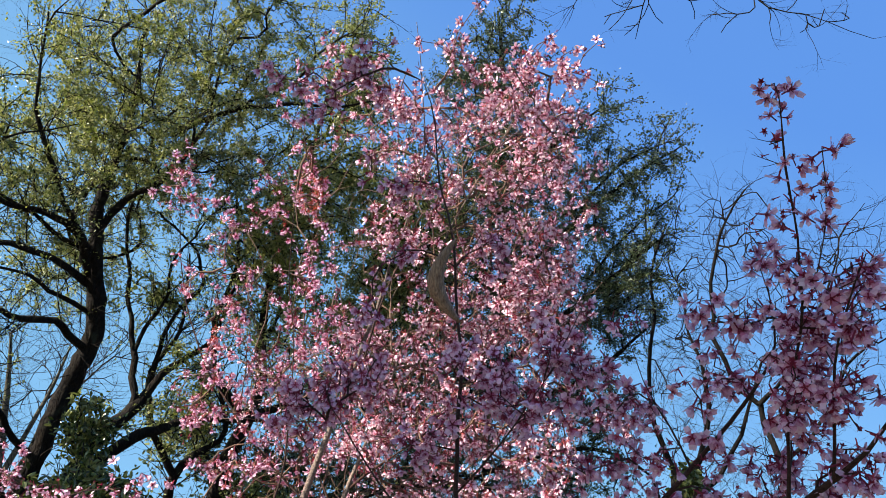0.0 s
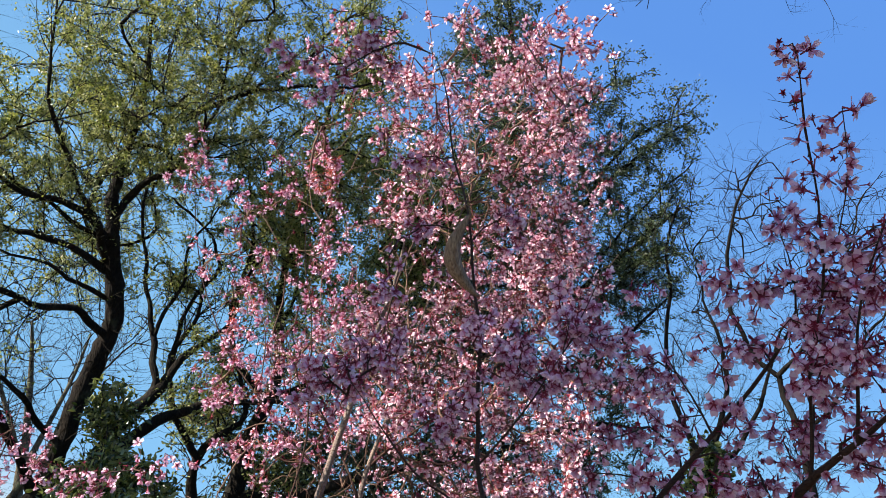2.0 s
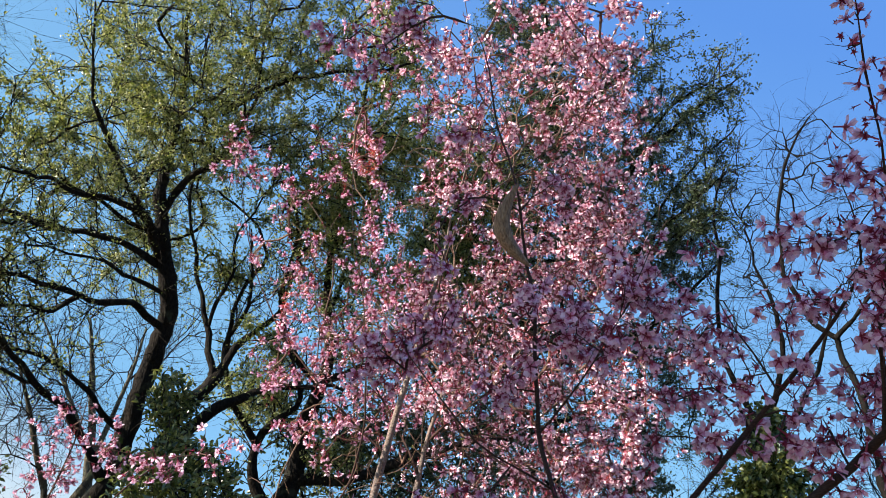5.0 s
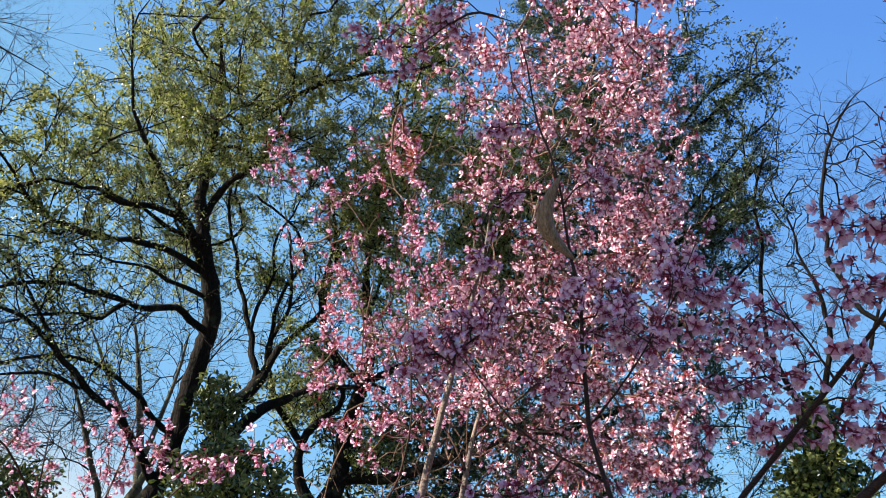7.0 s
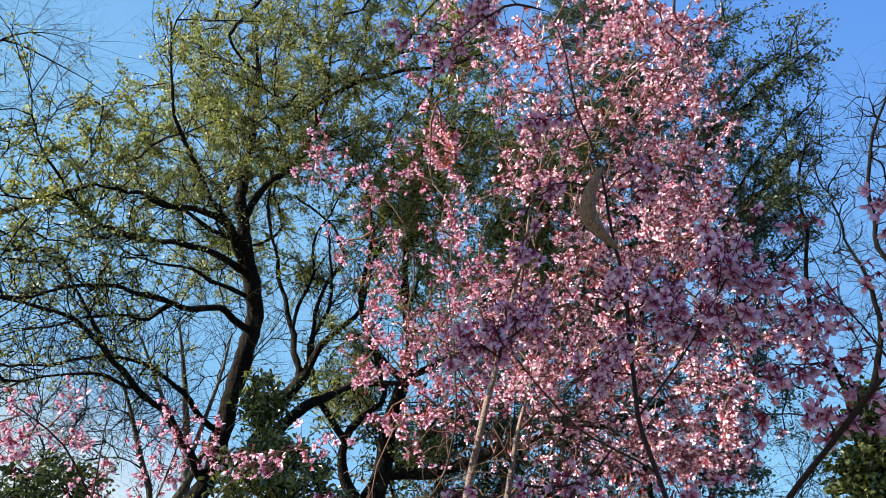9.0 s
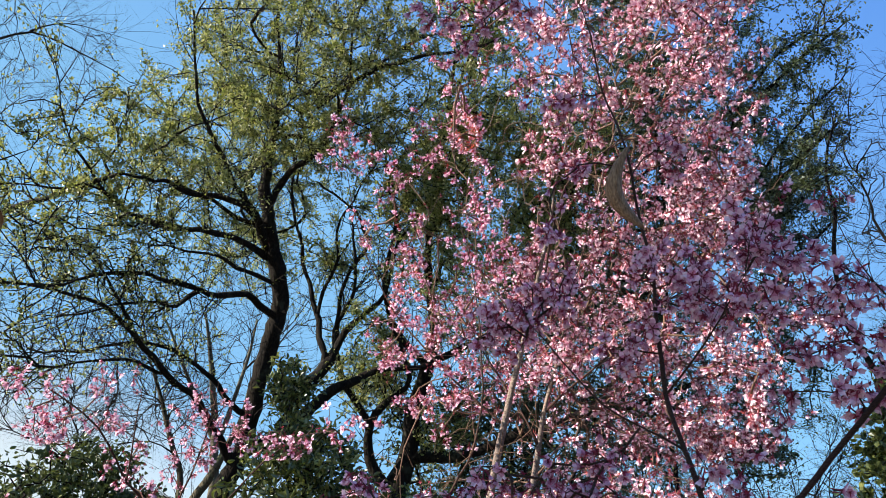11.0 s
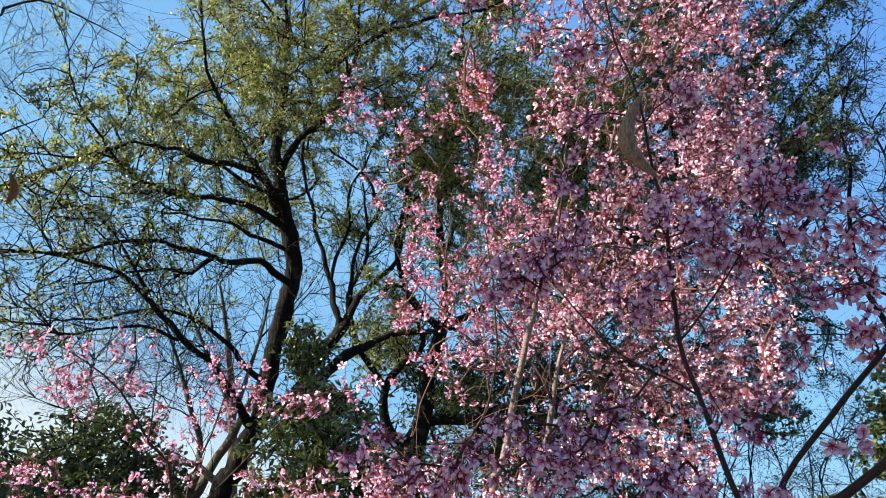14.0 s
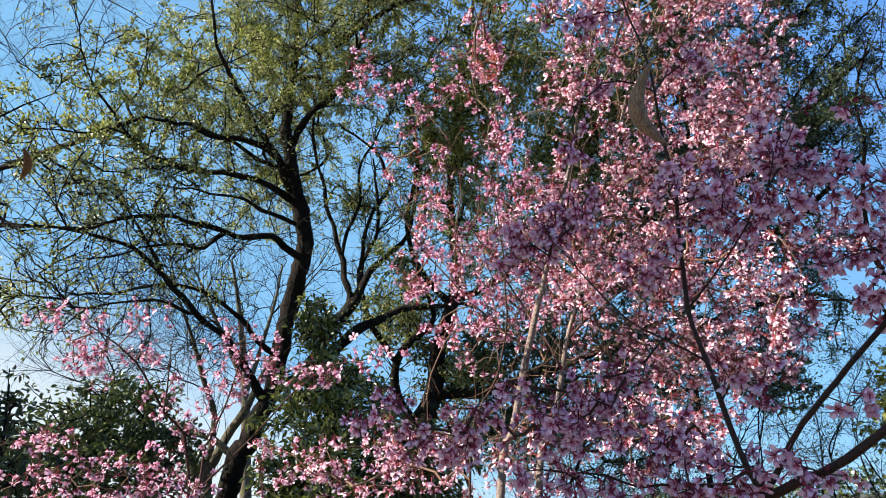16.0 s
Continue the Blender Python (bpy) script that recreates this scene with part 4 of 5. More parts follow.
def overhead_trees():
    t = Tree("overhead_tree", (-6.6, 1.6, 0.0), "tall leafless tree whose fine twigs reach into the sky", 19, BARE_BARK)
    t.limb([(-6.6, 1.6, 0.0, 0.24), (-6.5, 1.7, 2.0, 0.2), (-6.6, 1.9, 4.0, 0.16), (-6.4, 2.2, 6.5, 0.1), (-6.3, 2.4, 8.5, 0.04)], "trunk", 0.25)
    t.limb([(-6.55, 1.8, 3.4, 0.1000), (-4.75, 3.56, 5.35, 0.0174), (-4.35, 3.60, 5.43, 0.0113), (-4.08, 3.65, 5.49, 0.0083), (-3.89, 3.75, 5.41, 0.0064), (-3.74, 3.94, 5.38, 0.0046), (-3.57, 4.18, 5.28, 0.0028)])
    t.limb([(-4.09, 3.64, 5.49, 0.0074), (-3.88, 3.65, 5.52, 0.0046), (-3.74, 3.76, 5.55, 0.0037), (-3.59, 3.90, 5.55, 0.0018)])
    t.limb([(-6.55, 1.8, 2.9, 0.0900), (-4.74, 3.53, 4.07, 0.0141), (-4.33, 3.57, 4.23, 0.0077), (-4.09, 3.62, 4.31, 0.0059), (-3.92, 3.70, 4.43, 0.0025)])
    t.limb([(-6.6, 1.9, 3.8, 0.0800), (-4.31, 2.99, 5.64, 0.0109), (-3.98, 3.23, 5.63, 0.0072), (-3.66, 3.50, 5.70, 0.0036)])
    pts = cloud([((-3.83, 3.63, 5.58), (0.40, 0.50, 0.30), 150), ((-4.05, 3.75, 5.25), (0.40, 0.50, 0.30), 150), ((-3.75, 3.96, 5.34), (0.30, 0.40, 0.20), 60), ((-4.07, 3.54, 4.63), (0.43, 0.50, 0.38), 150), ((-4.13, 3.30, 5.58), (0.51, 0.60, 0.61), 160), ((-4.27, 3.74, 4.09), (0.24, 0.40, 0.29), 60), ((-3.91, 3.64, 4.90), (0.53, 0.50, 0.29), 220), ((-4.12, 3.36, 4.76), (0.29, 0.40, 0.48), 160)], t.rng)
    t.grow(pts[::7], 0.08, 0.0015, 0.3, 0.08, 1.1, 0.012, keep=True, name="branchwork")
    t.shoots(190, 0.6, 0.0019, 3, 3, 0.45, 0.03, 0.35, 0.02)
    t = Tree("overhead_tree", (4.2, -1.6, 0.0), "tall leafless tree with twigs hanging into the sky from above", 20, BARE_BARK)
    t.limb([(4.2, -1.6, 0.0, 0.22), (4.1, -1.5, 2.5, 0.19), (3.9, -1.2, 4.8, 0.15), (3.6, -0.8, 7.0, 0.1), (3.4, -0.5, 9.0, 0.04)], "trunk", 0.25)
    t.limb([(3.9, -1.2, 4.9, 0.0900), (3.7, 0.6, 6.2, 0.0600), (1.62, 3.41, 6.52, 0.0120), (1.62, 3.86, 6.17, 0.0077), (1.55, 4.15, 5.94, 0.0052), (1.51, 4.33, 5.77, 0.0026)])
    t.limb([(3.8, 0.3, 5.9, 0.0500), (1.91, 3.56, 6.04, 0.0074), (2.21, 3.83, 5.66, 0.0050), (2.56, 3.80, 5.47, 0.0033), (2.94, 3.77, 5.23, 0.0017)])
    t.limb([(3.75, 0.5, 6.1, 0.0500), (1.27, 3.74, 6.51, 0.0070), (1.14, 4.16, 6.19, 0.0043), (0.98, 4.38, 6.02, 0.0017)])
    pts = cloud([((1.52, 4.18, 5.92), (0.33, 0.50, 0.29), 90), ((2.29, 3.83, 5.61), (0.55, 0.50, 0.21), 110), ((2.73, 3.77, 5.39), (0.28, 0.40, 0.18), 40), ((1.15, 4.25, 6.11), (0.29, 0.40, 0.24), 50), ((1.88, 3.87, 6.06), (0.67, 0.60, 0.29), 90)], t.rng)
    t.grow(pts[::7], 0.08, 0.003, 0.3, 0.08, 1.1, 0.015, keep=True, name="branchwork")
    t.shoots(60, 0.26, 0.003, 3, 3, 0.5, 0.05, 0.5, 0.012)


def brush():
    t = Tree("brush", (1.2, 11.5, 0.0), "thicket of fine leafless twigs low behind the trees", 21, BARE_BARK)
    t.root["category"] = "thicket"
    for k in range(30):
        x, y = -2.6 + 0.27 * k + t.rng.normal() * 0.15, 11.5 + t.rng.normal() * 0.7
        h = 1.8 + 2.4 * t.rng.random() + 0.4 * max(0.0, x - 0.5)
        bend = t.rng.normal(size=4) * 0.4
        t.limb([(x, y, 0.0, 0.016), (x + bend[0] * 0.5, y, h * 0.4, 0.012), (x + bend[1], y + bend[2] * 0.5, h * 0.72, 0.008), (x + bend[1] + bend[3], y + bend[2], h, 0.004)], "stem", 0.16, 5, 0.05, 0.03)
    pts, way = t.shoots(1250, 0.95, 0.0055, 2, 5, 1.0, 0.05, 2.4, 0.03)
    leafy = (t.rng.random(len(pts)) < 0.3) & (pts[:, 0] < 2.8 + t.rng.normal(size=len(pts)) * 0.8)
    t.foliage(pts[leafy], way[leafy], 3, 0.04, DARK_LEAF, 0.5, 0.06, kite=True)


def far_woods():
    """A low line of trees on the horizon, too far to tell one from the next."""
    rng = np.random.default_rng(61)
    n = 16000
    a = np.radians(rng.uniform(-75, 60, n))
    d = 70 + rng.random(n) * 25
    top = 2.4 + 0.7 * np.sin(a * 9) + 0.5 * np.sin(a * 31 + 1)
    at = np.stack([np.sin(a) * d, np.cos(a) * d, rng.random(n) ** 0.8 * top], -1)
    rot = frames_from(rng.normal(size=(n, 3)), rng)
    leaf = np.array([[-0.5, 0, 0], [0.1, -0.4, 0.1], [0.5, 0.1, 0], [0, 0.5, -0.1]])
    v, f = spread(leaf, np.array([[0, 1, 2], [0, 2, 3]]), at, rot, 0.25 + rng.random(n) * 0.3)
    tagged(new("far_woods", mesh_of("far_woods", v, f, [BUSH_LEAF])), "low line of distant woods on the horizon", "woods", "", "stuff")


# out of view; added only to keep the sun off the near blossom
def shade_tree():
    t = Tree("evergreen_tree", (-3.6, -0.6, 0.0), "unseen evergreen added beside the viewer to shade the near blossom", 22, BARE_BARK)
    t.limb([(-3.6, -0.6, 0.0, 0.14), (-3.5, -0.55, 1.6, 0.12), (-3.3, -0.45, 3.2, 0.09), (-3.15, -0.38, 4.8, 0.06), (-3.1, -0.35, 6.0, 0.02)], "trunk", 0.2, 10)
    pts = cloud([((-3.1, -0.35, 5.25), (0.8, 0.75, 1.2), 1150), ((-3.1, -1.15, 5.6), (0.65, 0.55, 0.9), 420), ((-3.15, 0.1, 4.0), (0.5, 0.5, 0.5), 190)], t.rng)
    way = t.grow(pts, 0.14, 0.004, 0.4, 0.12, 0.5, 0.03)
    t.foliage(pts, way, 18, 0.08, DARK_LEAF, 0.42, 0.12)


# ---------------------------------------------------------------- shrubs
def shrub(name, base, stems, blobs, per, length, material, label, seed, wide=0.45, step=0.12):
    t = Tree(name, base, label, seed, BARE_BARK)
    t.root["category"] = "shrub"
    for top in stems:
        b, q = np.array(base, float), np.array(top, float)
        mid = b * 0.45 + q * 0.55 + t.rng.normal(size=3) * 0.08
        t.limb([(*b, 0.025), (*mid, 0.018), (*q, 0.006)], "stem", 0.12, 7)
    pts = cloud(blobs, t.rng)
    way = t.grow(pts, step, 0.003, 0.4, 0.15, 0.4, 0.02)
    t.foliage(pts, way, per, length, material, wide, 0.08)


def shrubs():
    shrub("camellia", (-2.76, 6.03, 0.00), [(-3.07, 6.34, 3.09), (-2.65, 5.90, 2.36), (-3.04, 5.85, 2.20), (-2.37, 6.25, 2.18)],
          [((-2.75, 6.00, 2.05), (0.71, 0.60, 0.66), 480), ((-3.14, 6.48, 3.27), (0.26, 0.30, 0.34), 110), ((-2.89, 6.19, 2.62), (0.48, 0.40, 0.26), 170), ((-3.08, 5.85, 1.75), (0.26, 0.40, 0.30), 90), ((-2.67, 5.96, 1.45), (1.00, 0.60, 0.45), 240), ((-2.22, 6.54, 1.85), (0.58, 0.50, 0.42), 280)], 12, 0.068, GLOSSY_LEAF,
          "dense dark camellia with glossy pointed leaves", 31, 0.4)
    shrub("holly", (-1.87, 9.17, 0.00), [(-2.86, 8.69, 3.80), (-2.08, 9.00, 3.37), (-1.14, 9.19, 3.19), (-0.29, 9.21, 3.40)],
          [((-2.99, 8.65, 3.80), (0.58, 0.50, 0.58), 170), ((-2.09, 9.01, 3.31), (0.94, 0.60, 0.72), 420), ((-1.14, 9.19, 3.19), (0.94, 0.60, 0.65), 380), ((-0.23, 9.23, 3.33), (0.65, 0.60, 0.58), 200), ((-1.99, 9.06, 2.44), (2.14, 0.70, 0.50), 420), ((1.45, 9.32, 2.64), (0.44, 0.60, 0.33), 120)], 8, 0.06, DARK_LEAF,
          "dark holly thicket behind the cherry stems", 34, 0.5, 0.16)
    shrub("privet", (-4.76, 5.73, 0.00), [(-4.81, 5.58, 2.60), (-4.58, 5.93, 2.42), (-4.98, 5.35, 2.29)],
          [((-4.77, 5.65, 2.36), (0.68, 0.80, 0.40), 240), ((-4.87, 5.35, 1.96), (0.83, 0.80, 0.39), 330), ((-4.44, 5.96, 2.01), (0.45, 0.70, 0.40), 170), ((-4.75, 5.48, 1.51), (1.10, 0.80, 0.44), 200), ((-4.57, 5.77, 2.60), (0.26, 0.50, 0.23), 50)], 10, 0.06, BUSH_LEAF,
          "loose green privet bush with small leaves", 32)
    shrub("laurel", (-3.93, 3.79, 0.00), [(-3.92, 3.70, 2.34), (-4.04, 3.61, 2.20)], [((-3.92, 3.75, 2.07), (0.17, 0.30, 0.29), 20), ((-4.08, 3.59, 2.07), (0.25, 0.40, 0.41), 90), ((-3.83, 3.74, 1.73), (0.20, 0.30, 0.24), 60)], 9, 0.055, DARK_LEAF,
          "dark laurel bush standing against the bright sky", 33)


# ---------------------------------------------------------------- flowering cherries
def far_cherry():
    t = Tree("cherry_tree", (-0.798, 3.212, 0.000), "flowering cherry with pale upright stems full of pink blossom", 41, CHERRY_BARK, TWIG_BARK, "flowering cherries")
    t.limb([(-0.811, 3.207, 0.000, 0.0206), (-0.758, 3.219, 1.535, 0.0182), (-0.691, 3.218, 1.763, 0.0166), (-0.606, 3.193, 2.046, 0.0159), (-0.523, 3.152, 2.282, 0.0135), (-0.462, 3.113, 2.446, 0.0111), (-0.294, 3.028, 2.901, 0.0079), (-0.242, 2.945, 3.083, 0.0043), (-0.146, 2.828, 3.300, 0.0038), (-0.083, 2.694, 3.504, 0.0033), (-0.092, 2.515, 3.731, 0.0022), (-0.112, 2.325, 3.932, 0.0013)], "trunk", 0.08, 10, 0.05, 0.004)
    t.limb([(-0.690, 3.331, 0.000, 0.0201), (-0.605, 3.346, 1.575, 0.0162), (-0.499, 3.336, 1.882, 0.0141), (-0.452, 3.315, 2.052, 0.0121), (-0.395, 3.285, 2.221, 0.0090), (-0.282, 3.301, 2.563, 0.0049), (-0.141, 3.167, 2.913, 0.0042), (0.028, 2.974, 3.272, 0.0035), (0.323, 2.749, 3.736, 0.0022), (0.428, 2.551, 3.947, 0.0011)], "stem", 0.08, 8, 0.05, 0.004)
    t.bark = NEAR_BARK
    t.limb([(-0.458, 3.316, 2.040, 0.0090), (-0.493, 3.293, 2.142, 0.0048), (-0.558, 3.362, 2.256, 0.0042), (-0.678, 3.382, 2.499, 0.0036), (-0.849, 3.347, 2.808, 0.0024), (-1.003, 3.227, 3.221, 0.0018)], "stem", 0.08, 7, 0.05, 0.004)
    t.limb([(-0.787, 3.006, 0.000, 0.0129), (-0.836, 2.995, 1.578, 0.0056), (-0.660, 2.979, 2.038, 0.0044), (-0.615, 2.921, 2.310, 0.0038), (-0.622, 2.903, 2.662, 0.0026), (-0.663, 2.848, 2.998, 0.0021), (-0.633, 2.689, 3.271, 0.0016)], "stem", 0.08, 7, 0.05, 0.004)
    t.limb([(-0.462, 3.113, 2.446, 0.0055), (-0.338, 2.951, 2.635, 0.0048), (-0.185, 2.782, 3.008, 0.0040), (0.042, 2.705, 3.135, 0.0027), (0.323, 2.578, 3.282, 0.0021), (0.478, 2.489, 3.546, 0.0011)], "limb", 0.08, 7, 0.05, 0.004)
    t.limb([(-0.414, 3.294, 2.173, 0.0057), (-0.175, 3.169, 2.322, 0.0041), (0.087, 3.110, 2.500, 0.0027), (0.361, 3.016, 2.678, 0.0016), (0.573, 2.903, 2.842, 0.0011)], "limb", 0.08, 7, 0.05, 0.004)
    t.limb([(-0.581, 3.183, 2.117, 0.0048), (-0.810, 3.188, 2.352, 0.0043), (-1.079, 3.217, 2.705, 0.0038), (-1.258, 3.170, 3.176, 0.0025), (-1.288, 3.022, 3.595, 0.0013)], "limb", 0.08, 7, 0.05, 0.004)
    blobs = [((0.283, 3.418, 2.023), (0.22, 0.40, 0.18), 55), ((0.051, 3.472, 1.731), (0.20, 0.40, 0.16), 40), ((0.495, 3.257, 2.164), (0.16, 0.40, 0.13), 30), ((0.011, 2.595, 3.635), (0.43, 0.50, 0.35), 126), ((0.447, 2.570, 3.614), (0.25, 0.45, 0.28), 105), ((-0.328, 2.542, 3.678), (0.25, 0.40, 0.18), 40), ((0.451, 2.891, 3.331), (0.29, 0.45, 0.34), 130), ((0.065, 2.973, 3.255), (0.34, 0.50, 0.34), 109),
             ((-0.379, 2.984, 3.198), (0.36, 0.50, 0.29), 46), ((0.407, 3.108, 2.928), (0.29, 0.50, 0.29), 175), ((-0.091, 3.286, 2.828), (0.46, 0.50, 0.30), 160), ((-0.542, 3.243, 2.833), (0.30, 0.45, 0.24), 67), ((-0.853, 3.341, 2.684), (0.30, 0.45, 0.19), 59),
             ((-1.026, 3.161, 3.459), (0.32, 0.40, 0.17), 32), ((-1.281, 3.078, 3.638), (0.07, 0.15, 0.13), 15), ((-1.045, 3.223, 3.114), (0.23, 0.40, 0.20), 29), ((0.096, 3.316, 2.395), (0.50, 0.50, 0.29), 185), ((-0.450, 3.378, 2.459), (0.38, 0.50, 0.27), 92),
             ((-0.832, 3.343, 2.308), (0.32, 0.45, 0.24), 67), ((-1.190, 3.486, 2.600), (0.15, 0.30, 0.17), 18), ((0.505, 3.244, 2.514), (0.18, 0.40, 0.29), 50), ((0.224, 3.376, 2.055), (0.39, 0.50, 0.16), 92), ((-0.589, 2.848, 3.554), (0.16, 0.30, 0.13), 29),
             ((-0.711, 3.222, 1.671), (0.40, 0.50, 0.20), 52), ((-1.260, 3.175, 1.679), (0.34, 0.45, 0.18), 59), ((-0.181, 3.271, 1.755), (0.40, 0.50, 0.23), 67), ((-1.664, 3.221, 1.681), (0.22, 0.30, 0.14), 25), ((-0.195, 2.602, 3.623), (0.47, 0.50, 0.18), 50), ((0.751, 3.205, 2.466), (0.16, 0.40, 0.13), 40)]
    pts = wands([(c, r, round(n * (1.3 if c[2] < 3.2 else 1.12))) for c, r, n in blobs], t.rng, 4, 0.2)
    way = t.grow(pts, 0.07, 0.0015, 0.38, 0.1, 0.6, 0.006)
    # upper left sprays: shade is painted on by the darker petal colours
    thin = (pts[:, 0] < -0.45) & (pts[:, 2] > 2.2)
    bloom(t, pts[~thin], way[~thin], 4, 0.046, 260, 0.42)
    bloom(t, pts[thin], way[thin], 4, 0.044, 0, 0.5, mats=[SHADED_PETAL, CALYX, SHADED_BASE])
    young = wands([((-0.592, 2.859, 3.353), (0.09, 0.12, 0.07), 24), ((-1.024, 3.113, 2.835), (0.12, 0.12, 0.09), 14)], t.rng, 3, 0.1)
    bloom(t, young, t.grow(young, 0.06, 0.0013), 4, 0.04, 0, 0.75, mats=[PETAL, CORAL, PETAL_BASE])
    deep = [((0.210, 3.416, 4.199), (0.53, 0.40, 0.49), 61), ((0.579, 3.582, 3.904), (0.36, 0.40, 0.66), 77), ((0.111, 3.967, 3.511), (0.61, 0.40, 0.51), 77), ((-0.124, 4.383, 3.025), (0.85, 0.40, 0.60), 182), ((-0.800, 4.236, 2.936), (0.55, 0.40, 0.45), 61), ((0.112, 4.352, 2.326), (0.88, 0.40, 0.30), 94), ((-0.996, 4.046, 3.570), (0.56, 0.40, 0.42), 20), ((-0.074, 4.231, 2.139), (0.53, 0.40, 0.40), 66), ((-1.225, 4.224, 1.821), (0.61, 0.40, 0.30), 50)]
    pts = wands([(c, r, round(n * 1.5)) for c, r, n in deep], t.rng, 4, 0.22)
    way = t.grow(pts, 0.08, 0.0013, 0.34, 0.07, 0.9, 0.005)
    bloom(t, pts, way, 2, 0.042, 0, 0.36)
    t.grow(cloud([((0.024, 3.347, 3.607), (0.78, 0.70, 0.78), 380), ((-0.173, 3.760, 2.666), (0.90, 0.70, 0.60), 620), ((-0.498, 3.728, 1.984), (0.87, 0.70, 0.44), 380)], t.rng), 0.08, 0.0014, 0.34, 0.07, 0.9, 0.005)


def near_cherry():
    t = Tree("cherry_tree", (0.129, 1.923, 0.000), "young flowering cherry with dark slender forking stems and pink blossom toned for shade", 42, NEAR_BARK, NEAR_BARK, "flowering cherries")
    t.limb([(0.135, 1.920, 0.000, 0.0175), (0.124, 1.922, 1.396, 0.0130), (0.128, 1.923, 1.451, 0.0093)], "trunk", 0.05, 12, 0.04, 0.002)
    t.limb([(0.130, 1.922, 1.467, 0.0088), (0.107, 1.924, 1.515, 0.0078), (0.083, 1.969, 1.639, 0.0070), (0.056, 2.001, 1.795, 0.0067), (0.034, 2.023, 1.947, 0.0063), (0.039, 2.026, 2.117, 0.0059), (0.053, 2.012, 2.298, 0.0050), (0.045, 2.009, 2.428, 0.0045), (0.038, 1.983, 2.523, 0.0040), (0.033, 1.944, 2.653, 0.0034), (-0.010, 1.925, 2.861, 0.0029), (-0.024, 1.824, 2.998, 0.0023), (-0.060, 1.738, 3.101, 0.0009)], "limb", 0.05, 10, 0.04, 0.003)
    t.limb([(0.133, 1.922, 1.467, 0.0078), (0.202, 1.888, 1.574, 0.0067), (0.282, 1.835, 1.664, 0.0067), (0.538, 1.801, 1.911, 0.0062), (0.625, 1.729, 2.001, 0.0052), (0.705, 1.647, 2.096, 0.0042), (0.752, 1.577, 2.194, 0.0027), (0.744, 1.519, 2.306, 0.0015), (0.699, 1.470, 2.395, 0.0007)], "limb", 0.05, 10, 0.04, 0.003)
    t.limb([(0.138, 1.921, 1.457, 0.0117), (0.218, 1.859, 1.497, 0.0104), (0.293, 1.803, 1.526, 0.0098), (0.698, 1.695, 1.799, 0.0097), (0.730, 1.631, 1.838, 0.0086), (0.765, 1.563, 1.868, 0.0070), (0.822, 1.450, 1.925, 0.0047), (0.895, 1.373, 2.029, 0.0026)], "limb", 0.05, 10, 0.04, 0.003)
    first = len(t.pos)
    t.limb([(0.724, 1.635, 1.831, 0.0050), (0.727, 1.594, 1.921, 0.0040), (0.726, 1.533, 2.024, 0.0034), (0.734, 1.461, 2.120, 0.0030), (0.746, 1.391, 2.212, 0.0030), (0.726, 1.339, 2.288, 0.0025), (0.703, 1.275, 2.353, 0.0021), (0.680, 1.211, 2.428, 0.0025), (0.660, 1.153, 2.502, 0.0013), (0.636, 1.101, 2.546, 0.0010)], "limb", 0.05, 9, 0.04, 0.003)
    spike = np.array(t.pos[first:])[-14:]
    first = len(t.pos)
    t.limb([(0.743, 1.397, 2.203, 0.0021), (0.758, 1.331, 2.268, 0.0014), (0.762, 1.250, 2.358, 0.0010), (0.742, 1.182, 2.453, 0.0007)], "limb", 0.05, 7, 0.04, 0.002)
    spike = np.vstack([spike, np.array(t.pos[first:])[2:]])
    t.limb([(0.781, 1.516, 1.888, 0.0038), (0.786, 1.438, 2.036, 0.0030), (0.796, 1.357, 2.168, 0.0021), (0.821, 1.267, 2.264, 0.0010)], "limb", 0.05, 8, 0.04, 0.003)
    t.limb([(0.582, 1.767, 1.955, 0.0029), (0.558, 1.812, 2.066, 0.0025), (0.505, 1.793, 2.180, 0.0012), (0.440, 1.699, 2.326, 0.0008)], "limb", 0.05, 7, 0.04, 0.003)
    t.limb([(0.056, 2.001, 1.795, 0.0031), (-0.049, 1.945, 1.854, 0.0025), (-0.164, 1.922, 1.953, 0.0025), (-0.294, 1.908, 2.142, 0.0012)], "limb", 0.05, 7, 0.04, 0.003)
    t.limb([(0.033, 2.024, 1.942, 0.0031), (0.150, 1.930, 2.054, 0.0026), (0.255, 1.815, 2.179, 0.0012)], "limb", 0.05, 7, 0.04, 0.003)
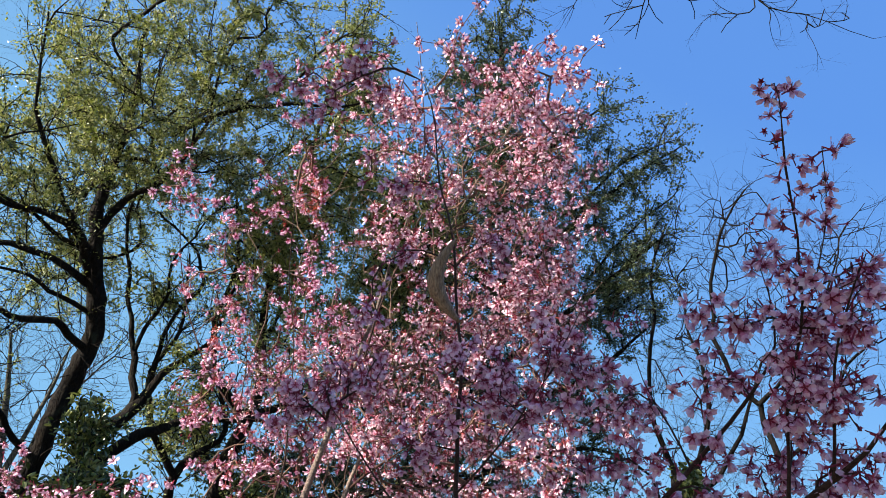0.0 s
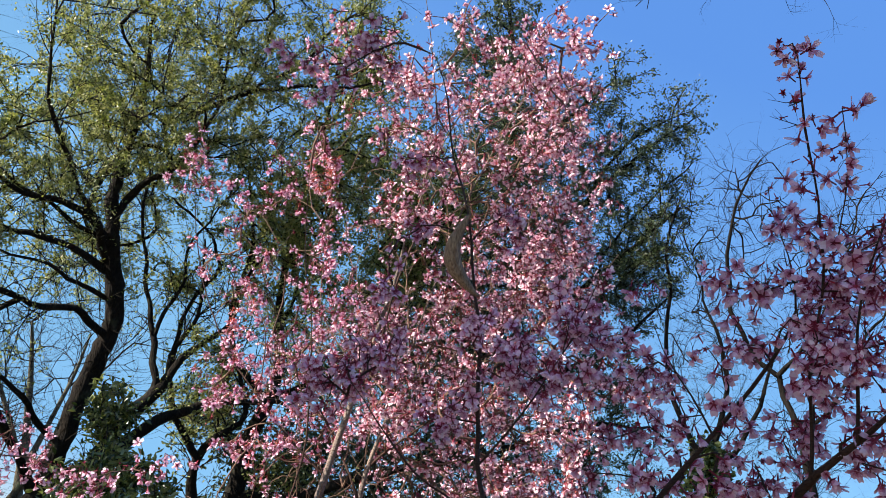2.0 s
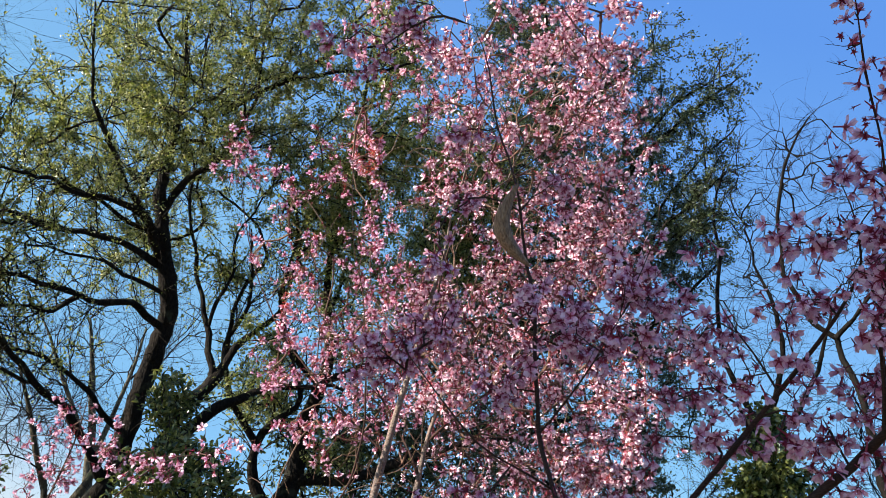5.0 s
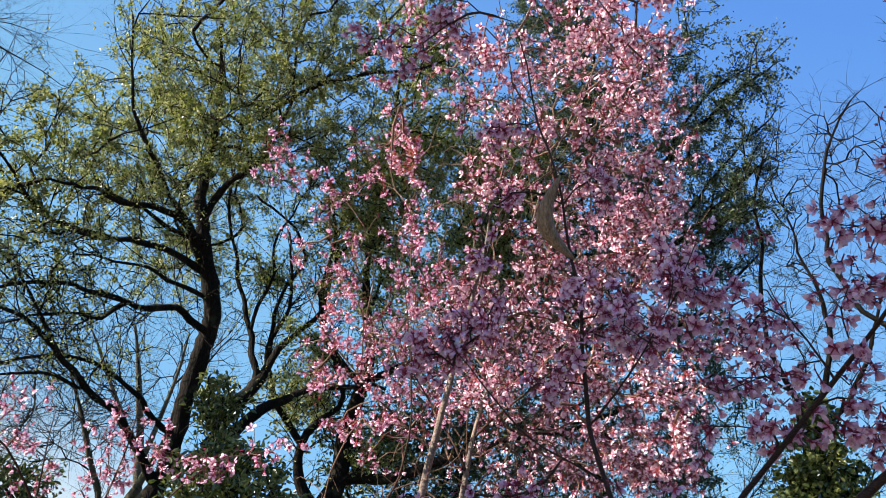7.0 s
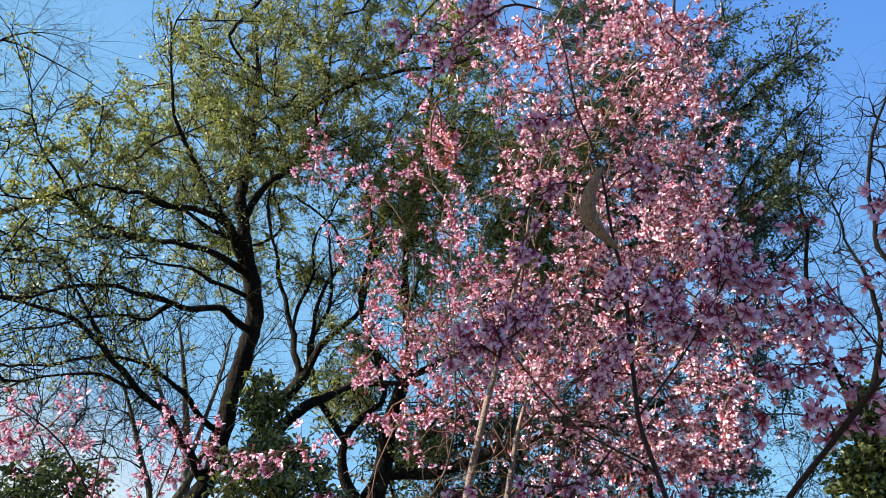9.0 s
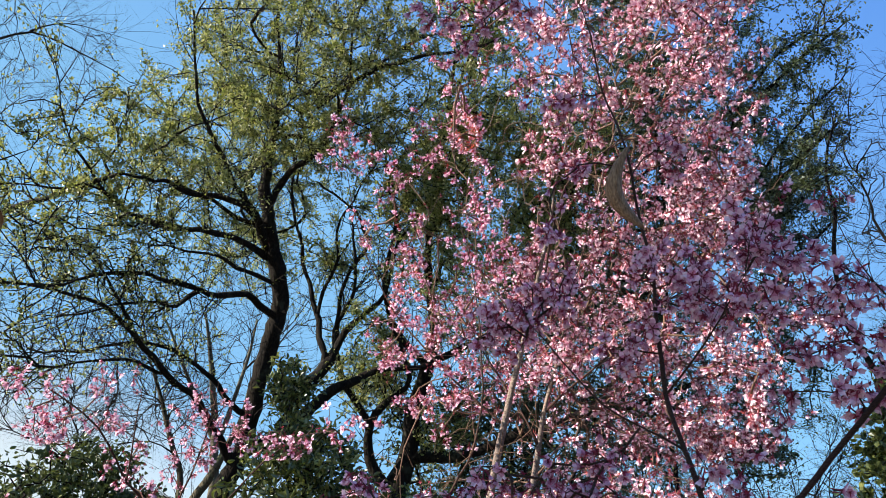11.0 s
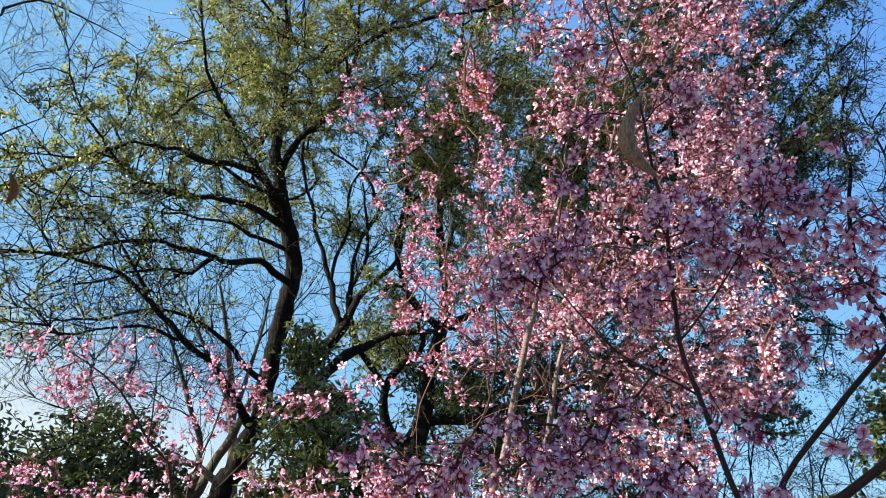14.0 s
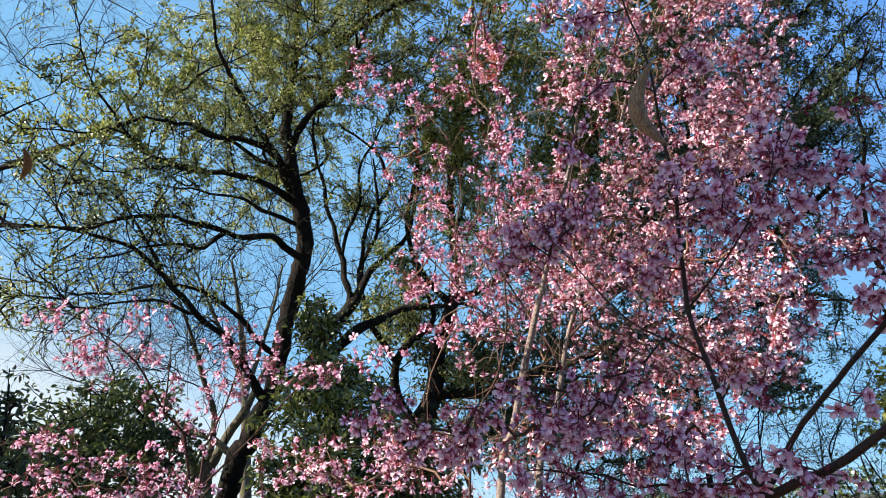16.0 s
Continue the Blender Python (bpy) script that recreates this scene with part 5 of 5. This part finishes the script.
    blobs = [((-0.208, 1.980, 1.686), (0.08, 0.08, 0.06), 12), ((-0.315, 1.976, 1.638), (0.08, 0.08, 0.06), 12), ((-0.124, 1.971, 1.778), (0.06, 0.08, 0.04), 8), ((-0.021, 1.986, 1.631), (0.06, 0.08, 0.04), 7), ((0.749, 1.380, 2.232), (0.05, 0.08, 0.08), 9), ((0.732, 1.530, 2.188), (0.10, 0.10, 0.10), 17), ((0.755, 1.467, 2.072), (0.09, 0.10, 0.11), 34),
             ((0.802, 1.367, 2.136), (0.08, 0.12, 0.15), 34), ((0.699, 1.476, 2.385), (0.06, 0.05, 0.03), 6), ((0.690, 1.566, 2.262), (0.05, 0.05, 0.04), 8), ((0.783, 1.535, 1.904), (0.08, 0.10, 0.07), 14), ((0.127, 1.908, 1.696), (0.07, 0.08, 0.05), 10), ((0.679, 1.705, 2.170), (0.07, 0.08, 0.05), 10), ((0.784, 1.644, 1.988), (0.11, 0.10, 0.09), 10), ((0.823, 1.580, 1.877), (0.08, 0.10, 0.08), 8), ((0.727, 1.732, 1.909), (0.10, 0.10, 0.07), 8), ((0.643, 1.802, 1.885), (0.09, 0.10, 0.06), 6), ((0.403, 1.801, 1.942), (0.10, 0.10, 0.07), 5), ((0.498, 1.712, 1.975), (0.09, 0.10, 0.09), 5), ((0.557, 1.618, 2.041), (0.07, 0.10, 0.08), 4), ((0.300, 1.880, 1.928), (0.10, 0.10, 0.09), 5), ((0.440, 1.699, 2.326), (0.03, 0.03, 0.06), 4), ((0.357, 1.766, 2.347), (0.01, 0.02, 0.01), 1),
             ((0.481, 1.820, 2.002), (0.09, 0.10, 0.07), 8), ((0.573, 1.770, 1.999), (0.08, 0.08, 0.06), 7), ((0.450, 1.882, 1.894), (0.12, 0.12, 0.07), 12), ((0.579, 1.797, 1.860), (0.09, 0.10, 0.06), 7), ((0.658, 1.750, 1.836), (0.09, 0.10, 0.07), 8), ((0.695, 1.701, 1.767), (0.08, 0.10, 0.04), 5),
             ((0.516, 1.800, 2.152), (0.06, 0.06, 0.06), 6), ((0.609, 1.623, 2.265), (0.03, 0.03, 0.02), 3),
             ((-0.322, 1.998, 2.209), (0.11, 0.10, 0.09), 26), ((-0.225, 1.985, 2.284), (0.10, 0.10, 0.08), 14), ((0.063, 1.997, 2.275), (0.11, 0.10, 0.08), 16), ((0.298, 1.868, 2.266), (0.08, 0.08, 0.05), 14), ((0.149, 1.970, 2.180), (0.09, 0.10, 0.07), 16), ((0.154, 1.988, 2.648), (0.04, 0.05, 0.05), 6), ((-0.134, 1.941, 2.638), (0.04, 0.05, 0.03), 5),
             ((-0.416, 2.000, 2.149), (0.08, 0.10, 0.06), 8), ((-0.073, 2.007, 2.073), (0.14, 0.10, 0.09), 14), ((0.311, 1.856, 2.137), (0.09, 0.10, 0.09), 12), ((-0.260, 2.005, 2.489), (0.08, 0.10, 0.07), 7), ((-0.111, 1.920, 2.864), (0.11, 0.10, 0.11), 10), ((-0.416, 1.808, 3.123), (0.11, 0.12, 0.11), 12), ((-0.270, 1.772, 3.193), (0.11, 0.12, 0.07), 14),
             ((-0.827, 2.041, 1.756), (0.10, 0.12, 0.10), 15), ((-0.754, 2.074, 1.689), (0.08, 0.10, 0.07), 9), ((-0.592, 2.019, 1.642), (0.08, 0.10, 0.06), 8), ((-0.285, 1.962, 1.702), (0.12, 0.10, 0.08), 16), ((0.019, 1.932, 1.501), (0.18, 0.12, 0.06), 20), ((-0.390, 1.964, 1.525), (0.15, 0.12, 0.06), 14), ((0.322, 1.829, 1.637), (0.06, 0.08, 0.06), 4), ((0.232, 1.806, 1.497), (0.09, 0.08, 0.04), 8), ((-0.667, 2.054, 1.619), (0.10, 0.10, 0.08), 9), ((-0.510, 2.031, 1.698), (0.10, 0.10, 0.08), 9), ((-0.186, 1.971, 1.681), (0.09, 0.10, 0.08), 10), ((-0.073, 1.951, 1.587), (0.11, 0.10, 0.08), 12), ((-0.207, 1.982, 1.515), (0.12, 0.10, 0.05), 10), ((0.104, 1.905, 1.495), (0.07, 0.08, 0.04), 6), ((-0.380, 2.044, 1.766), (0.10, 0.10, 0.06), 8), ((0.301, 1.829, 2.254), (0.09, 0.08, 0.04), 12), ((0.217, 1.882, 2.146), (0.11, 0.08, 0.05), 12), ((0.112, 1.906, 2.270), (0.08, 0.08, 0.06), 9), ((0.401, 1.795, 2.131), (0.07, 0.08, 0.04), 6)]
    pts = wands(blobs, t.rng, 3, 0.1)
    way = t.grow(pts, 0.05, 0.0012, 0.36, 0.08, 0.6, 0.004)
    t.shoots(60, 0.11, 0.0014, 2, 3, 0.8, 0.3, 0.5, 0.02)
    bloom(t, pts, way, 4, 0.046, 290, 0.42, mats=SHADED, shapes=BROAD_BLOSSOMS)
    tips = spike + t.rng.normal(size=(len(spike), 3)) * 0.008
    bloom(t, tips, t.grow(tips, 0.03, 0.0011), 5, 0.044, 10, 0.5, droop=0.25, mats=SHADED)


def low_cherry():
    t = Tree("cherry_tree", (-2.630, 3.827, 0.000), "small flowering cherry with thin stems in front of the shrubs", 43, NEAR_BARK, TWIG_BARK, "flowering cherries")
    t.limb([(-2.622, 3.832, 0.000, 0.0127), (-2.615, 3.833, 1.671, 0.0074), (-2.566, 3.843, 1.917, 0.0064), (-2.493, 3.861, 2.107, 0.0053), (-2.407, 3.861, 2.366, 0.0043), (-2.344, 3.827, 2.628, 0.0021)], "trunk", 0.1, 7, 0.04, 0.004)
    t.limb([(-2.587, 3.735, 0.000, 0.0124), (-2.604, 3.716, 1.728, 0.0083), (-2.656, 3.518, 2.049, 0.0071), (-2.702, 3.305, 2.296, 0.0049), (-2.758, 3.095, 2.411, 0.0038), (-2.886, 2.948, 2.510, 0.0019)], "stem", 0.1, 7, 0.04, 0.004)
    t.limb([(-2.656, 3.518, 2.049, 0.0050), (-2.625, 3.492, 2.290, 0.0040), (-2.587, 3.462, 2.504, 0.0020)], "stem", 0.1, 7, 0.04, 0.004)
    t.limb([(-2.576, 3.742, 1.607, 0.0062), (-2.700, 3.529, 1.698, 0.0050), (-2.896, 3.373, 1.733, 0.0040), (-3.035, 3.255, 1.709, 0.0020)], "stem", 0.1, 7, 0.04, 0.004)
    t.limb([(-2.619, 3.831, 1.641, 0.0064), (-2.132, 3.632, 1.930, 0.0048), (-1.724, 3.459, 2.169, 0.0036), (-1.417, 3.469, 2.214, 0.0017)], "stem", 0.1, 7, 0.04, 0.004)
    blobs = [((-2.398, 3.866, 2.366), (0.10, 0.15, 0.21), 26), ((-2.481, 3.838, 2.268), (0.09, 0.15, 0.11), 12), ((-2.758, 3.095, 2.411), (0.26, 0.30, 0.13), 26), ((-2.861, 3.180, 2.275), (0.13, 0.20, 0.07), 14), ((-2.670, 3.452, 2.319), (0.20, 0.30, 0.20), 26), ((-2.853, 3.410, 1.703), (0.37, 0.30, 0.10), 60),
             ((-3.061, 3.211, 1.904), (0.13, 0.20, 0.13), 10), ((-2.555, 3.727, 1.939), (0.09, 0.15, 0.19), 14), ((-1.755, 3.445, 2.170), (0.07, 0.08, 0.04), 7), ((-1.674, 3.487, 2.146), (0.05, 0.08, 0.04), 5), ((-1.423, 3.468, 2.208), (0.08, 0.08, 0.03), 7), ((-3.133, 3.017, 1.787), (0.10, 0.20, 0.13), 10), ((-2.583, 3.614, 1.664), (0.20, 0.20, 0.10), 14), ((-2.127, 3.789, 2.342), (0.13, 0.15, 0.07), 10)]
    pts = wands([(c, tuple(1.35 * a for a in r), round(1.7 * n)) for c, r, n in blobs], t.rng, 3, 0.16)
    way = t.grow(pts, 0.08, 0.0014, 0.42, 0.12, 0.4, 0.009)
    bloom(t, pts, way, 3, 0.048, 60, 0.46, mats=[SHADED_PETAL, CRIMSON, PETAL_BASE], shapes=BROAD_BLOSSOMS)


def dry_leaf(name, top, tip, side, width, label, seed, material):
    """A long dead leaf that curls along its length and hangs from a twig."""
    a, b = np.array(top, float), np.array(tip, float)
    axis = b - a
    ln = np.linalg.norm(axis)
    axis = axis / ln
    s = np.array(side, float)
    s = unit((s - axis * (s @ axis))[None])[0]
    out = np.cross(axis, s)
    rng = np.random.default_rng(seed)
    rows, cols = 18, 9
    v = []
    for i in range(rows + 1):
        f = i / rows
        half = width * (math.sin(math.pi * min(1, f * 0.93 + 0.05)) ** 0.7) * 0.5
        c = a + axis * ln * f + s * (ln * 0.24 * math.sin(math.pi * f))
        for j in range(cols + 1):
            g = j / cols * 2 - 1
            curl = 1.25 + 0.35 * math.sin(3 * f + 1)
            x, z = math.sin(g * curl) / curl, (1 - math.cos(g * curl)) / curl
            v.append(c + s * (half * x) + out * (half * z * 1.2 + 0.0012 * math.sin(9 * g + 4 * f) + rng.normal() * 0.0004))
    n = cols + 1
    quads = [[i * n + j, i * n + j + 1, (i + 1) * n + j + 1, (i + 1) * n + j] for i in range(rows) for j in range(cols)]
    root = tagged(new(name), label, "leaf")
    root.location = top
    me = mesh_of("blade", np.array(v) - a, np.array(quads), [material], smooth=True)
    blade = part("blade", me, root)
    thick = blade.modifiers.new("thickness", "SOLIDIFY")
    thick.thickness = 0.0012
    stalk = smooth_line([(*(a - axis * 0.03 + s * 0.01), 0.0012), (*a, 0.0016), (*(a + axis * ln * 0.5 + s * ln * 0.24 - out * 0.001), 0.0016), (*b, 0.0008)], 0.02)
    tv, tf = tube(stalk, 6, 0.02, seed)
    part("midrib", mesh_of("midrib", tv - a, tf, [material], smooth=True), root)


live_oak()
back_oak()
dark_evergreen()
bare_trees()
far_tree()
overhead_trees()
brush()
far_woods()
shade_tree()
shrubs()
far_cherry()
near_cherry()
low_cherry()
dry_leaf("dry_leaf", (0.034, 1.886, 2.632), (0.048, 1.964, 2.405), (-0.93, -0.35, 0.28), 0.076, "long curled brown dead leaf caught on a cherry stem", 3, DRY_LEAF)
dry_leaf("dry_leaf", (-4.08, 3.68, 4.01), (-4.14, 3.75, 3.81), (0.96, 0.27, -0.05), 0.09, "dead brown leaf hanging from a bare twig", 4, BROWN_LEAF)
